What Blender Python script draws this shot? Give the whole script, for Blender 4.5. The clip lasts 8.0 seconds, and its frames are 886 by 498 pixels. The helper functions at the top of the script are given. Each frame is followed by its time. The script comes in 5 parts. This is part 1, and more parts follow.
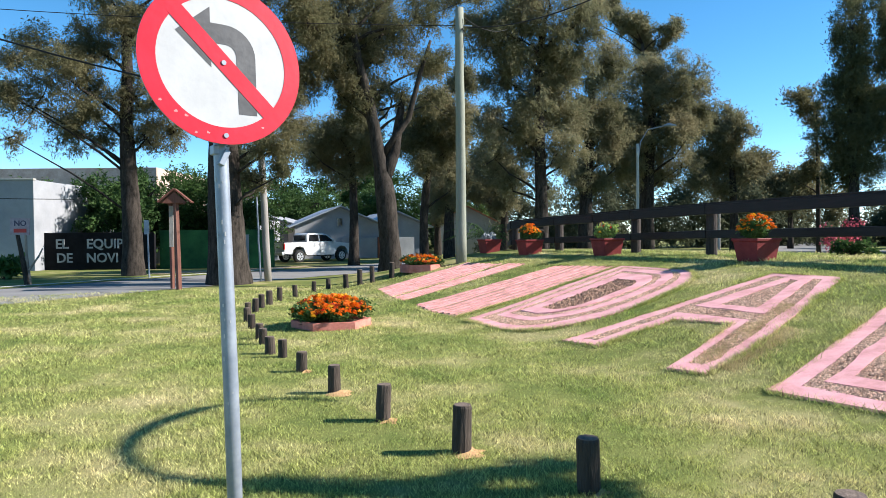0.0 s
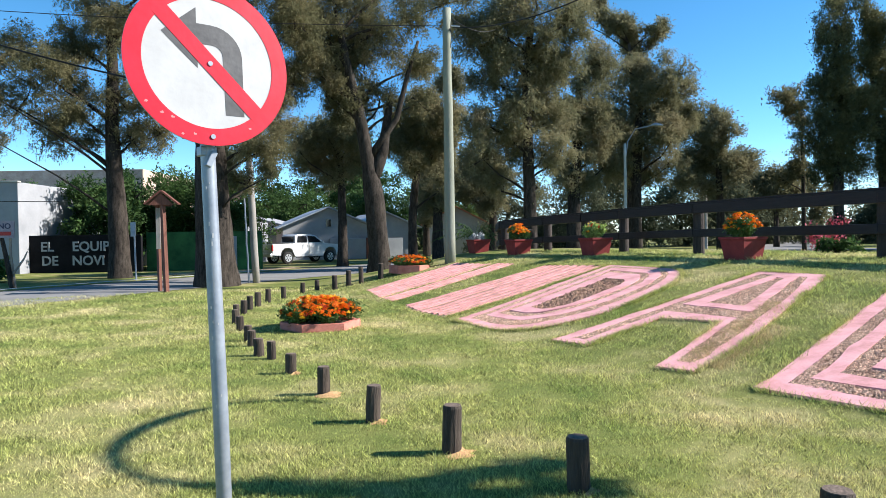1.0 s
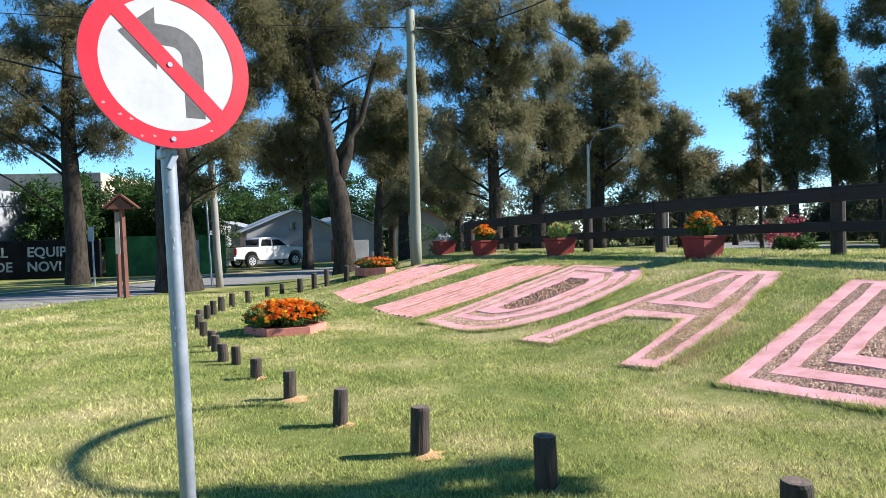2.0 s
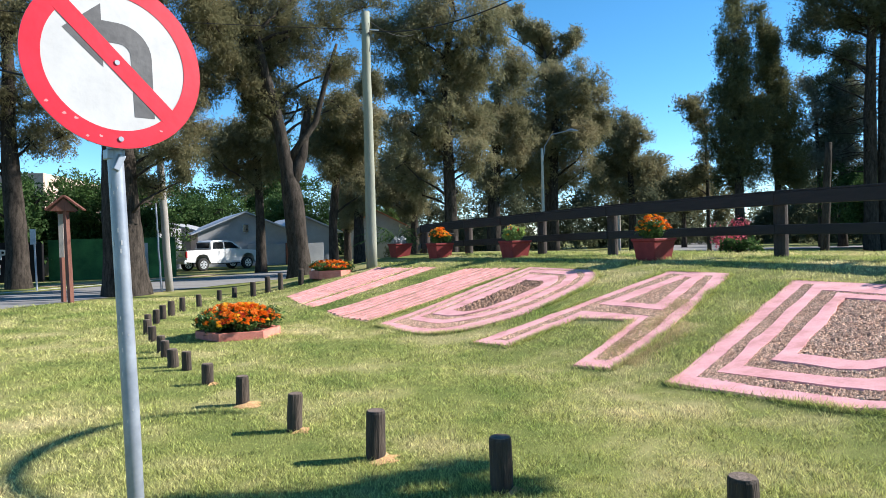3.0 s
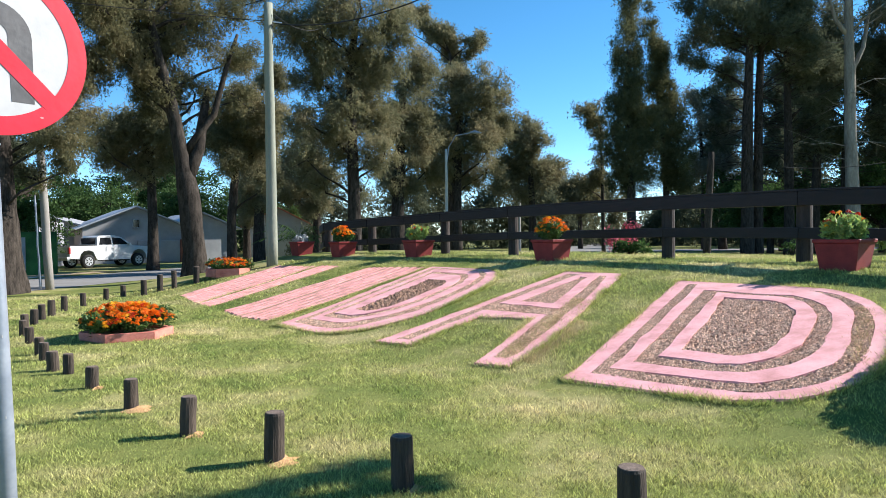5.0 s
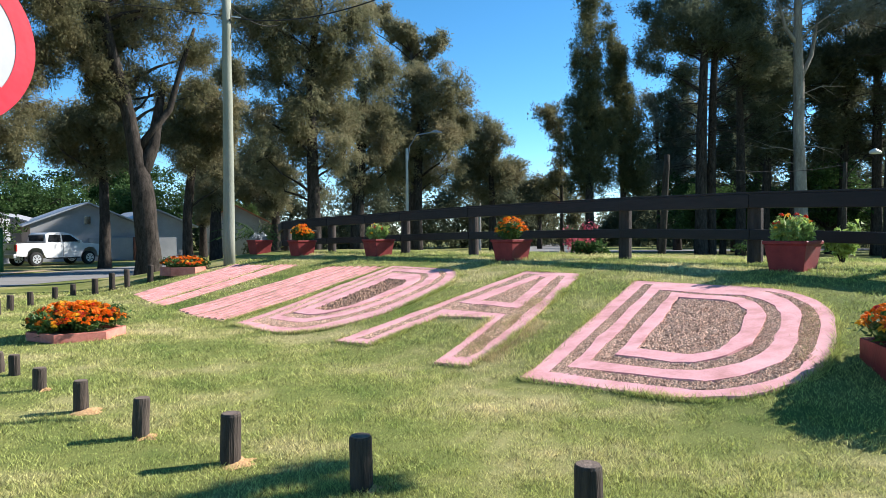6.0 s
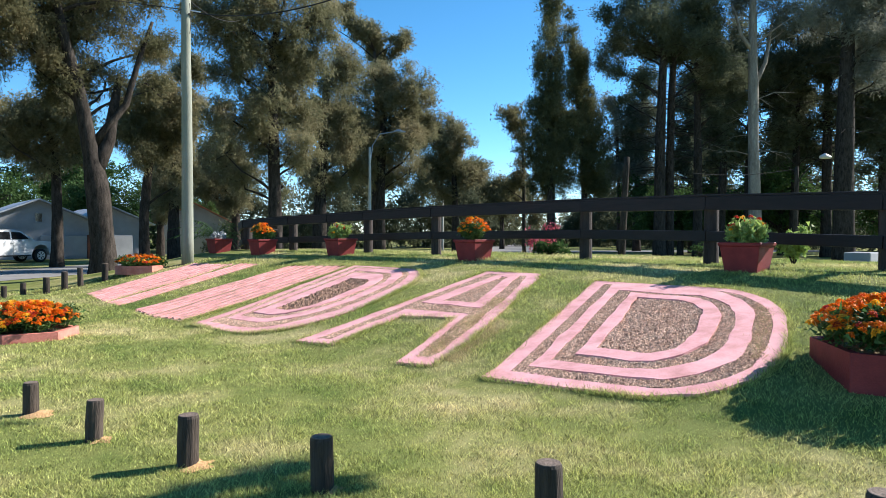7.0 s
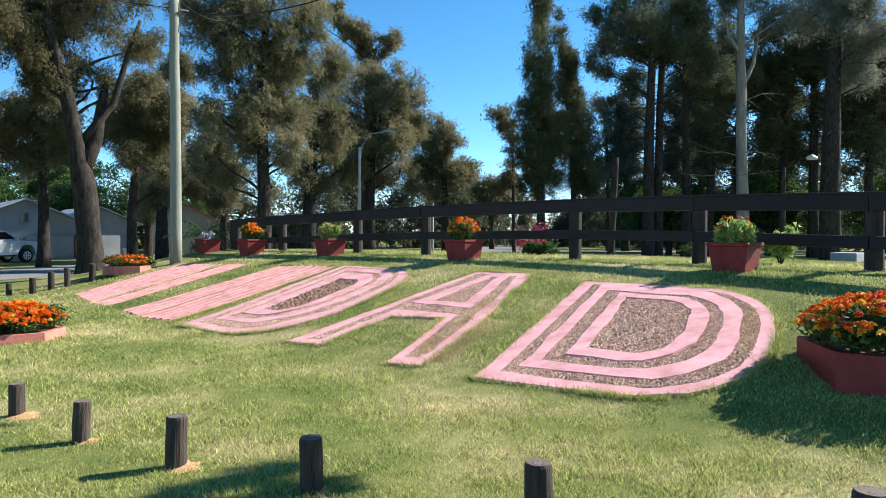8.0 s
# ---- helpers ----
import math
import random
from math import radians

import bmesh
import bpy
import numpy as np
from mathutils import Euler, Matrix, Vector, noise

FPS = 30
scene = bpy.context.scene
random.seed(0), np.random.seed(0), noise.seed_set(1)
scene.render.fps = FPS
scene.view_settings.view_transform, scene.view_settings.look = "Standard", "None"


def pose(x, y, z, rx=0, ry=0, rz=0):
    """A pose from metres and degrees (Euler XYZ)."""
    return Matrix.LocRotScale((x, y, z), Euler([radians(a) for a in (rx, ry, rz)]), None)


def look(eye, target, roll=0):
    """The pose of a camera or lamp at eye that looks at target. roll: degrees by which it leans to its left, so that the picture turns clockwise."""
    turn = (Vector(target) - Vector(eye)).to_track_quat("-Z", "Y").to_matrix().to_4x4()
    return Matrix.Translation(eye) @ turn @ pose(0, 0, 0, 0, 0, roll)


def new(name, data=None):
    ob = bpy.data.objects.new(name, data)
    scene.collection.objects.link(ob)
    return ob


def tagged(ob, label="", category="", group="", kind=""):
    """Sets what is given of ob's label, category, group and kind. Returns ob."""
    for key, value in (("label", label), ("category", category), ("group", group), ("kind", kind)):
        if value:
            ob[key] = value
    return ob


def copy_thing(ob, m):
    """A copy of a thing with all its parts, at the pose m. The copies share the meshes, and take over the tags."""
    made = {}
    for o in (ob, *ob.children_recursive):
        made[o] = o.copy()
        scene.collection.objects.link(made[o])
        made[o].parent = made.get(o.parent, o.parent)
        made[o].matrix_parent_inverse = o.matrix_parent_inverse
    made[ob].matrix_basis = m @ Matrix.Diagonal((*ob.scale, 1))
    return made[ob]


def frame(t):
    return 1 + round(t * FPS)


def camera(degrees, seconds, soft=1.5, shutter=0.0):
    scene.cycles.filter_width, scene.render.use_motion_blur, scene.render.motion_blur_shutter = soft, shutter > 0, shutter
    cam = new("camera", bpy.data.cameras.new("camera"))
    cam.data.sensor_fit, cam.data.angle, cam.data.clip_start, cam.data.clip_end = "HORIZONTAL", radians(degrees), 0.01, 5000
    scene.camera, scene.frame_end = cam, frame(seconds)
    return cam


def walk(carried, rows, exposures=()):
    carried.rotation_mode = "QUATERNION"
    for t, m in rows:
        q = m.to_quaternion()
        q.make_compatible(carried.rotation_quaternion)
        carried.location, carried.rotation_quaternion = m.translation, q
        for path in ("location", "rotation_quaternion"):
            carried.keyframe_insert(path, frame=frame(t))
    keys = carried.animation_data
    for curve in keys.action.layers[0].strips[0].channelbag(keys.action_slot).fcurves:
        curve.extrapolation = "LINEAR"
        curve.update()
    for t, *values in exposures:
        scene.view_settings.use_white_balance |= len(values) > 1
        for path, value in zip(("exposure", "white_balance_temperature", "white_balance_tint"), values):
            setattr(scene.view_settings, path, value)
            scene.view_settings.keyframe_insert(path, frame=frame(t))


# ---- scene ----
cam = camera(66.07, 8.0, soft=0.5)
EYE = 1.6
# the camera stands in one place and pans: seconds, then the turn in degrees
ROWS = [
    (0, 88.800, 0.500, -0.010),
    (0.5, 88.797, 0.598, -0.253),
    (1, 88.822, 0.843, -0.952),
    (1.5, 88.850, 1.180, -2.245),
    (3, 89.034, 1.426, -7.542),
    (3.5, 89.013, 1.213, -9.699),
    (4, 88.932, 1.008, -11.922),
    (4.5, 88.866, 0.821, -13.896),
    (6, 88.741, 0.259, -18.958),
    (6.5, 88.721, 0.057, -20.726),
    (7, 88.717, -0.094, -22.085),
    (7.5, 88.722, -0.128, -22.750),
    (8, 88.733, -0.126, -22.939),
]
walk(cam, [(t, pose(0, 0, EYE, rx, ry, rz)) for t, rx, ry, rz in ROWS])

# ---- world, sun, exposure ----
SUN_UP = radians(33)
world = bpy.data.worlds.new("sky")
scene.world = world
world.use_nodes = True
wn = world.node_tree.nodes
sky = wn.new("ShaderNodeTexSky")
sky.sky_type = "NISHITA"
sky.sun_disc = False
sky.sun_elevation = SUN_UP
sky.sun_rotation = radians(90)
sky.altitude = 1500
sky.air_density = 0.75
sky.dust_density = 0.0
sky.ozone_density = 2.2
tint = wn.new("ShaderNodeHueSaturation")
tint.inputs["Hue"].default_value = 0.489
tint.inputs["Saturation"].default_value = 1.25
world.node_tree.links.new(sky.outputs[0], tint.inputs["Color"])
world.node_tree.links.new(tint.outputs[0], wn["Background"].inputs[0])
wn["Background"].inputs[1].default_value = 0.108
sun = new("sun", bpy.data.lights.new("sun", "SUN"))
sun.data.energy = 5.0
sun.data.angle = radians(0.53)
sun.data.color = (1.0, 0.945, 0.885)
sun.matrix_world = look((60, 0, 60 * math.tan(SUN_UP)), (0, 0, 0))
scene.view_settings.exposure = 1.2


# ---- materials ----
def material(name, colours, rough=0.8, scale=4.0, bump=0.0, bump_scale=40.0, metal=0.0, island=0.0, objects=0.0, fine=0.5, spec=0.3, through_light=0.0, stretch=(1, 1, 1)):
    """A two-scale noise material: colours are two or three linear RGB; island and objects vary the value piece by piece."""
    m = bpy.data.materials.new(name)
    m.use_nodes = True
    nt = m.node_tree
    n, l = nt.nodes, nt.links
    b = n["Principled BSDF"]
    tc = n.new("ShaderNodeTexCoord")
    mp = n.new("ShaderNodeMapping")
    mp.inputs["Scale"].default_value = stretch
    l.new(tc.outputs["Object"], mp.inputs[0])
    big = n.new("ShaderNodeTexNoise")
    big.inputs["Scale"].default_value = scale
    big.inputs["Detail"].default_value = 6
    big.inputs["Roughness"].default_value = 0.65
    l.new(mp.outputs[0], big.inputs["Vector"])
    ramp = n.new("ShaderNodeValToRGB")
    el = ramp.color_ramp.elements
    el[0].position, el[1].position = 0.32, 0.68
    el[0].color, el[1].color = (*colours[0], 1), (*colours[-1], 1)
    if len(colours) > 2:
        e = el.new(0.5)
        e.color = (*colours[1], 1)
    l.new(big.outputs[0], ramp.inputs[0])
    small = n.new("ShaderNodeTexNoise")
    small.inputs["Scale"].default_value = bump_scale
    small.inputs["Detail"].default_value = 4
    l.new(mp.outputs[0], small.inputs["Vector"])
    value = n.new("ShaderNodeMapRange")
    value.inputs[3].default_value, value.inputs[4].default_value = 1 - fine, 1 + fine
    l.new(small.outputs[0], value.inputs[0])
    last = value.outputs[0]
    for amount, node in ((island, "ShaderNodeNewGeometry"), (objects, "ShaderNodeObjectInfo")):
        if amount:
            g = n.new(node)
            r = n.new("ShaderNodeMapRange")
            r.inputs[3].default_value, r.inputs[4].default_value = 1 - amount, 1 + amount
            l.new(g.outputs["Random Per Island" if node.endswith("Geometry") else "Random"], r.inputs[0])
            mul = n.new("ShaderNodeMath")
            mul.operation = "MULTIPLY"
            l.new(last, mul.inputs[0])
            l.new(r.outputs[0], mul.inputs[1])
            last = mul.outputs[0]
    mix = n.new("ShaderNodeMix")
    mix.data_type, mix.blend_type = "RGBA", "MULTIPLY"
    mix.inputs["Factor"].default_value = 1
    l.new(ramp.outputs[0], mix.inputs["A"])
    l.new(last, mix.inputs["B"])
    l.new(mix.outputs["Result"], b.inputs["Base Color"])
    b.inputs["Roughness"].default_value = rough
    b.inputs["Metallic"].default_value = metal
    b.inputs["Specular IOR Level"].default_value = spec
    if bump:
        bp = n.new("ShaderNodeBump")
        bp.inputs["Strength"].default_value = min(1, bump)
        bp.inputs["Distance"].default_value = 0.02
        l.new(small.outputs[0], bp.inputs["Height"])
        l.new(bp.outputs[0], b.inputs["Normal"])
    if through_light:
        tr = n.new("ShaderNodeBsdfTranslucent")
        l.new(mix.outputs["Result"], tr.inputs[0])
        ms = n.new("ShaderNodeMixShader")
        ms.inputs[0].default_value = through_light
        l.new(b.outputs[0], ms.inputs[1])
        l.new(tr.outputs[0], ms.inputs[2])
        l.new(ms.outputs[0], n["Material Output"].inputs[0])
    return m


M_GRASS = material("lawn", [(0.085, 0.118, 0.028), (0.172, 0.185, 0.056), (0.36, 0.31, 0.155)], 0.9, 0.55, 0.5, 75, fine=0.45, spec=0.1)
M_BLADE = material("grass_blades", [(0.21, 0.285, 0.067), (0.40, 0.412, 0.135), (0.65, 0.555, 0.30)], 0.7, 0.55, 0, 30, island=0.85, fine=0.4, through_light=0.35)
M_STRAW = material("dry_straw", [(0.34, 0.27, 0.13), (0.50, 0.40, 0.21), (0.62, 0.52, 0.30)], 0.8, 3, 0, 30, island=0.5, fine=0.3, through_light=0.3)
M_ROAD = material("asphalt", [(0.17, 0.165, 0.16), (0.22, 0.215, 0.21)], 0.9, 0.8, 0.2, 60, fine=0.12)
M_DIRT = material("dry_soil", [(0.30, 0.22, 0.13), (0.42, 0.33, 0.20)], 0.95, 3, 0.8, 50)
M_CLAY = material("orange_clay", [(0.42, 0.24, 0.11), (0.55, 0.34, 0.17)], 0.95, 12, 0.8, 60)
M_KERB = material("concrete", [(0.42, 0.40, 0.36), (0.55, 0.53, 0.48)], 0.9, 3, 0.4, 60, fine=0.25)
M_PINK = material("pink_paint", [(0.50, 0.235, 0.225), (0.66, 0.33, 0.34), (0.73, 0.40, 0.405)], 0.85, 2.6, 0.12, 55, fine=0.14)
M_OLDPINK = material("worn_pink_paint", [(0.40, 0.22, 0.19), (0.66, 0.30, 0.29), (0.74, 0.38, 0.37)], 0.8, 4.0, 0.6, 45, fine=0.25)
M_GRAVEL = material("gravel_bed", [(0.27, 0.155, 0.10), (0.42, 0.27, 0.19)], 0.95, 14, 1.0, 70, fine=0.6)
M_STONE = material("gravel_stones", [(0.50, 0.295, 0.195), (0.70, 0.48, 0.35)], 0.85, 6, 0, 60, island=0.5, fine=0.2)
M_PEBBLE = material("brown_pebbles", [(0.22, 0.12, 0.08), (0.42, 0.26, 0.17)], 0.85, 6, 0, 60, island=0.6, fine=0.2)
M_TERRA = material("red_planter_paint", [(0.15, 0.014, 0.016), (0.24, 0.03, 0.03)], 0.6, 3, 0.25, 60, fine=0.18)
M_BEDRED = material("faded_red_brick_paint", [(0.42, 0.12, 0.09), (0.62, 0.24, 0.19)], 0.8, 4, 0.5, 40, fine=0.25)
M_FENCE = material("dark_stained_wood", [(0.008, 0.006, 0.007), (0.018, 0.012, 0.013)], 0.5, 2.5, 0.35, 30, fine=0.35, stretch=(1, 1, 8), objects=0.2)
M_FPOST = material("weathered_round_wood", [(0.02, 0.015, 0.014), (0.06, 0.045, 0.04)], 0.8, 3, 0.6, 40, fine=0.4, stretch=(3, 3, 0.5))
M_POST = material("creosoted_wood", [(0.022, 0.017, 0.014), (0.062, 0.047, 0.037)], 0.8, 8, 0.6, 40, fine=0.3, stretch=(3, 3, 0.35), objects=0.35)
M_POSTTOP = material("cut_wood_end", [(0.10, 0.075, 0.06), (0.20, 0.15, 0.12)], 0.85, 12, 0.6, 60)
M_POLE = material("grey_green_pole_wood", [(0.17, 0.185, 0.145), (0.27, 0.28, 0.225)], 0.8, 2, 0.4, 40, fine=0.2, stretch=(3, 3, 0.3))
M_GREYPOLE = material("grey_pole_wood", [(0.20, 0.19, 0.175), (0.32, 0.30, 0.28)], 0.85, 2, 0.4, 40, fine=0.2, stretch=(3, 3, 0.3))
M_PANEL = material("faded_lilac_board", [(0.22, 0.19, 0.22), (0.32, 0.29, 0.32)], 0.8, 4, 0.1, 40, fine=0.15)
M_GALV = material("galvanised_steel", [(0.20, 0.23, 0.28), (0.31, 0.34, 0.39)], 0.45, 7, 0.03, 60, metal=0.35, fine=0.1)
M_WHITE = material("white_sign_sheet", [(0.37, 0.37, 0.38), (0.43, 0.43, 0.44)], 0.45, 8, 0.03, 40, fine=0.05)
M_RED = material("red_sign_sheet", [(0.46, 0.006, 0.022), (0.54, 0.012, 0.032)], 0.4, 10, 0.03, 40, fine=0.1)
M_SCUFF = material("scuffed_red_sheet", [(0.55, 0.16, 0.18), (0.62, 0.26, 0.27)], 0.6, 10, 0.03, 40, fine=0.1)
M_BLACK = material("faded_black_sign_sheet", [(0.045, 0.045, 0.05), (0.085, 0.085, 0.09)], 0.5, 9, 0.05, 50, fine=0.2)
M_BARK = material("dark_bark", [(0.014, 0.012, 0.0105), (0.066, 0.055, 0.046)], 0.95, 4.5, 1.0, 26, fine=0.7, spec=0.1, stretch=(2, 2, 0.6))
M_PALEBARK = material("pale_bark", [(0.13, 0.11, 0.09), (0.30, 0.27, 0.23)], 0.9, 2.0, 1.0, 14, fine=0.4, stretch=(2, 2, 0.4))
M_NEEDLE = material("casuarina_foliage", [(0.070, 0.076, 0.042), (0.145, 0.138, 0.074), (0.240, 0.204, 0.115)], 0.9, 0.45, 0, 3, island=0.16, fine=0.25, spec=0.02, through_light=0.46)
M_NEEDLE2 = material("olive_foliage", [(0.112, 0.118, 0.066), (0.195, 0.186, 0.106), (0.275, 0.236, 0.142)], 0.9, 0.4, 0, 3, island=0.16, fine=0.25, spec=0.02, through_light=0.46)
M_GREYNEEDLE = material("grey_cedar_foliage", [(0.11, 0.12, 0.09), (0.24, 0.24, 0.19)], 0.9, 0.5, 0, 3, island=0.16, fine=0.25, spec=0.02, through_light=0.46)
M_LEAF = material("green_foliage", [(0.030, 0.065, 0.020), (0.070, 0.125, 0.035)], 0.7, 0.5, 0, 3, island=0.4, fine=0.25, spec=0.15, through_light=0.4)
M_PINE = material("pine_foliage", [(0.066, 0.084, 0.055), (0.145, 0.152, 0.095)], 0.9, 0.5, 0, 3, island=0.16, fine=0.25, spec=0.02, through_light=0.46)
M_CYP = material("cypress_foliage", [(0.062, 0.076, 0.042), (0.155, 0.155, 0.080)], 0.9, 0.6, 0, 3, island=0.16, fine=0.25, spec=0.02, through_light=0.46)
M_LIGHTLEAF = material("fresh_green_leaves", [(0.20, 0.30, 0.07), (0.36, 0.46, 0.14)], 0.5, 4, 0, 20, island=0.35, fine=0.2, through_light=0.35)
M_HERB = material("marigold_leaves", [(0.035, 0.085, 0.02), (0.08, 0.15, 0.035)], 0.5, 4, 0, 20, island=0.4, fine=0.2, through_light=0.3)
M_ORANGE = material("marigold_petals", [(0.75, 0.16, 0.008), (0.85, 0.27, 0.012)], 0.6, 6, 0, 30, island=0.3, fine=0.2, through_light=0.2)
M_YELLOW = material("yellow_petals", [(0.85, 0.40, 0.02), (0.85, 0.55, 0.04)], 0.6, 6, 0, 30, island=0.2, fine=0.2, through_light=0.2)
M_CRIMSON = material("crimson_petals", [(0.45, 0.03, 0.02), (0.60, 0.07, 0.03)], 0.6, 6, 0, 30, island=0.3, fine=0.2, through_light=0.2)
M_GREY = material("silver_leaves", [(0.22, 0.24, 0.25), (0.36, 0.38, 0.39)], 0.7, 4, 0, 20, island=0.3, fine=0.2)
M_PINKBLOOM = material("pink_blossom", [(0.55, 0.06, 0.10), (0.70, 0.14, 0.20)], 0.6, 6, 0, 20, island=0.3, fine=0.2)
M_PLASTER = material("white_plaster", [(0.22, 0.23, 0.25), (0.31, 0.32, 0.34)], 0.9, 0.7, 0.15, 30, fine=0.1)
M_HOUSE = material("grey_plaster", [(0.25, 0.255, 0.27), (0.34, 0.345, 0.36)], 0.9, 0.7, 0.15, 30, fine=0.1)
M_BRICK = material("bare_brick", [(0.36, 0.27, 0.21), (0.52, 0.42, 0.34)], 0.95, 3, 0.6, 20, fine=0.3)
M_WALLBLACK = material("black_wall_paint", [(0.005, 0.005, 0.006), (0.014, 0.014, 0.016)], 0.9, 1.5, 0.2, 30, fine=0.25, spec=0.08)
M_LETTER = material("pale_wall_lettering", [(0.22, 0.23, 0.24), (0.36, 0.37, 0.38)], 0.8, 2.5, 0.1, 30, fine=0.2)
M_WALLGREEN = material("green_wall_paint", [(0.008, 0.045, 0.015), (0.045, 0.15, 0.045)], 0.85, 0.8, 0.1, 30, fine=0.2)
M_SHRINE = material("brown_shrine_wood", [(0.09, 0.032, 0.022), (0.16, 0.065, 0.045)], 0.7, 4, 0.3, 40, fine=0.25, stretch=(3, 3, 0.5))
M_ROOF = material("sheet_metal_roof", [(0.30, 0.33, 0.37), (0.42, 0.45, 0.50)], 0.5, 1.5, 0.1, 30, metal=0.2, fine=0.15)
M_TILE = material("red_tile_roof", [(0.30, 0.10, 0.06), (0.42, 0.17, 0.10)], 0.9, 2, 0.5, 20, fine=0.25)
M_CAR = material("white_car_paint", [(0.50, 0.51, 0.52), (0.58, 0.59, 0.60)], 0.25, 2, 0, 30, fine=0.04, spec=0.5)
M_GLASS = material("dark_window_glass", [(0.010, 0.012, 0.014), (0.018, 0.020, 0.024)], 0.08, 2, 0, 30, fine=0.05, spec=0.6)
M_RUBBER = material("tyre_rubber", [(0.015, 0.015, 0.015), (0.03, 0.03, 0.03)], 0.85, 9, 0.2, 40)
M_CHROME = material("alloy", [(0.55, 0.56, 0.58), (0.68, 0.69, 0.70)], 0.35, 6, 0, 30, metal=0.8, fine=0.08)
M_LAMPRED = material("tail_lamp", [(0.28, 0.012, 0.012), (0.38, 0.02, 0.02)], 0.3, 6, 0, 30, fine=0.1)
M_CABLE = material("cable_black", [(0.012, 0.012, 0.013), (0.02, 0.02, 0.02)], 0.7, 6, 0, 30, fine=0.1)
M_LETTERINGRED = material("red_board_lettering", [(0.30, 0.03, 0.03), (0.40, 0.06, 0.05)], 0.7, 5, 0, 30, fine=0.15)
M_LETTERINGNAVY = material("navy_board_lettering", [(0.03, 0.035, 0.07), (0.06, 0.065, 0.11)], 0.7, 5, 0, 30, fine=0.15)


# ---- helpers for shapes ----
def smooth_step(a):
    a = np.clip(a, 0, 1)
    return a * a * (3 - 2 * a)


def ground_z(x, y):
    """The lawn with its long bank: flat, then rising to the fence, then falling away behind it."""
    s = 0.925 * x + 0.38 * y - 5.7
    r = 0.38 * x - 0.925 * y
    up = 1.05 * (np.logaddexp(0, (s + 0.6) / 0.25) - np.logaddexp(0, (s - 5.0) / 0.25)) * 0.25 / 5.6
    return up * (1 - smooth_step((s - 7) / 26)) * (1 - smooth_step((-r - 21.5) / 6)) * (1 - smooth_step((-2 - y) / 12))


def gz(x, y):
    return float(ground_z(np.float64(x), np.float64(y)))


def from_rs(r, s):
    """Row coordinates (r along the row of letters, s up the bank) to x, y."""
    a, b = s + 5.7, r
    det = 0.925 * -0.925 - 0.38 * 0.38
    return (a * -0.925 - 0.38 * b) / det, (0.925 * b - 0.38 * a) / det


def thing(name, place=(0, 0, 0), turn=0.0, label="", category="", group="", kind=""):
    ob = new(name)
    ob.empty_display_size = 0.2
    ob.matrix_world = pose(*place, 0, 0, turn)
    return tagged(ob, label, category, group, kind)


def part(name, bm, mat, parent=None, label="", smooth=False):
    """Link a bmesh as one mesh object, under a thing or a part, in that one's own space."""
    me = bpy.data.meshes.new(name)
    bm.to_mesh(me)
    bm.free()
    return hang(name, me, mat, parent, label, smooth)


def hang(name, me, mat, parent=None, label="", smooth=False):
    me.polygons.foreach_set("use_smooth", np.full(len(me.polygons), bool(smooth)))
    if mat and not me.materials:
        me.materials.append(mat)
    ob = new(name, me)
    if parent:
        ob.parent = parent
    return tagged(ob, label)


def raw(name, verts, faces, mat, parent=None, label="", smooth=False):
    """The same from arrays: verts (n, 3), faces (m, k)."""
    verts, faces = np.asarray(verts, np.float32), np.asarray(faces, np.int32)
    me = bpy.data.meshes.new(name)
    me.vertices.add(len(verts))
    me.vertices.foreach_set("co", verts.ravel())
    k = faces.shape[1]
    me.loops.add(faces.size)
    me.loops.foreach_set("vertex_index", faces.ravel())
    me.polygons.add(len(faces))
    me.polygons.foreach_set("loop_start", np.arange(0, faces.size, k, dtype=np.int32))
    me.update(calc_edges=True)
    return hang(name, me, mat, parent, label, smooth)


def add_box(bm, size, m=None, bevel=0.0):
    """A box of that size, its base centre at the pose m."""
    made = bmesh.ops.create_cube(bm, size=1.0)["verts"]
    bmesh.ops.transform(bm, matrix=(m or Matrix()) @ Matrix.Translation((0, 0, size[2] / 2)) @ Matrix.Diagonal((*size, 1)), verts=made)
    if bevel:
        edges = {e for v in made for e in v.link_edges}
        bmesh.ops.bevel(bm, geom=list(edges), offset=bevel, segments=2, profile=0.6, affect="EDGES")
    return bm


def box(size, m=None, bevel=0.0):
    return add_box(bmesh.new(), size, m, bevel)


def add_tube(bm, points, radii, sides=10, caps=True):
    """A tapered tube along points."""
    pts = [Vector(p) for p in points]
    rings = []
    for i, p in enumerate(pts):
        way = (pts[min(i + 1, len(pts) - 1)] - pts[max(i - 1, 0)]).normalized()
        ref = Vector((1, 0, 0)) if abs(way.x) < 0.8 else Vector((0, 1, 0))
        a = way.cross(ref).normalized()
        b = way.cross(a)
        rings.append([bm.verts.new(p + (a * math.cos(2 * math.pi * k / sides) + b * math.sin(2 * math.pi * k / sides)) * radii[i]) for k in range(sides)])
    for lo, hi in zip(rings, rings[1:]):
        for k in range(sides):
            bm.faces.new((lo[k], lo[(k + 1) % sides], hi[(k + 1) % sides], hi[k]))
    if caps:
        bm.faces.new(rings[0])
        bm.faces.new(rings[-1][::-1])
    return bm


def tube(points, radii, sides=10):
    bm = add_tube(bmesh.new(), points, radii, sides)
    bmesh.ops.recalc_face_normals(bm, faces=bm.faces)
    return bm


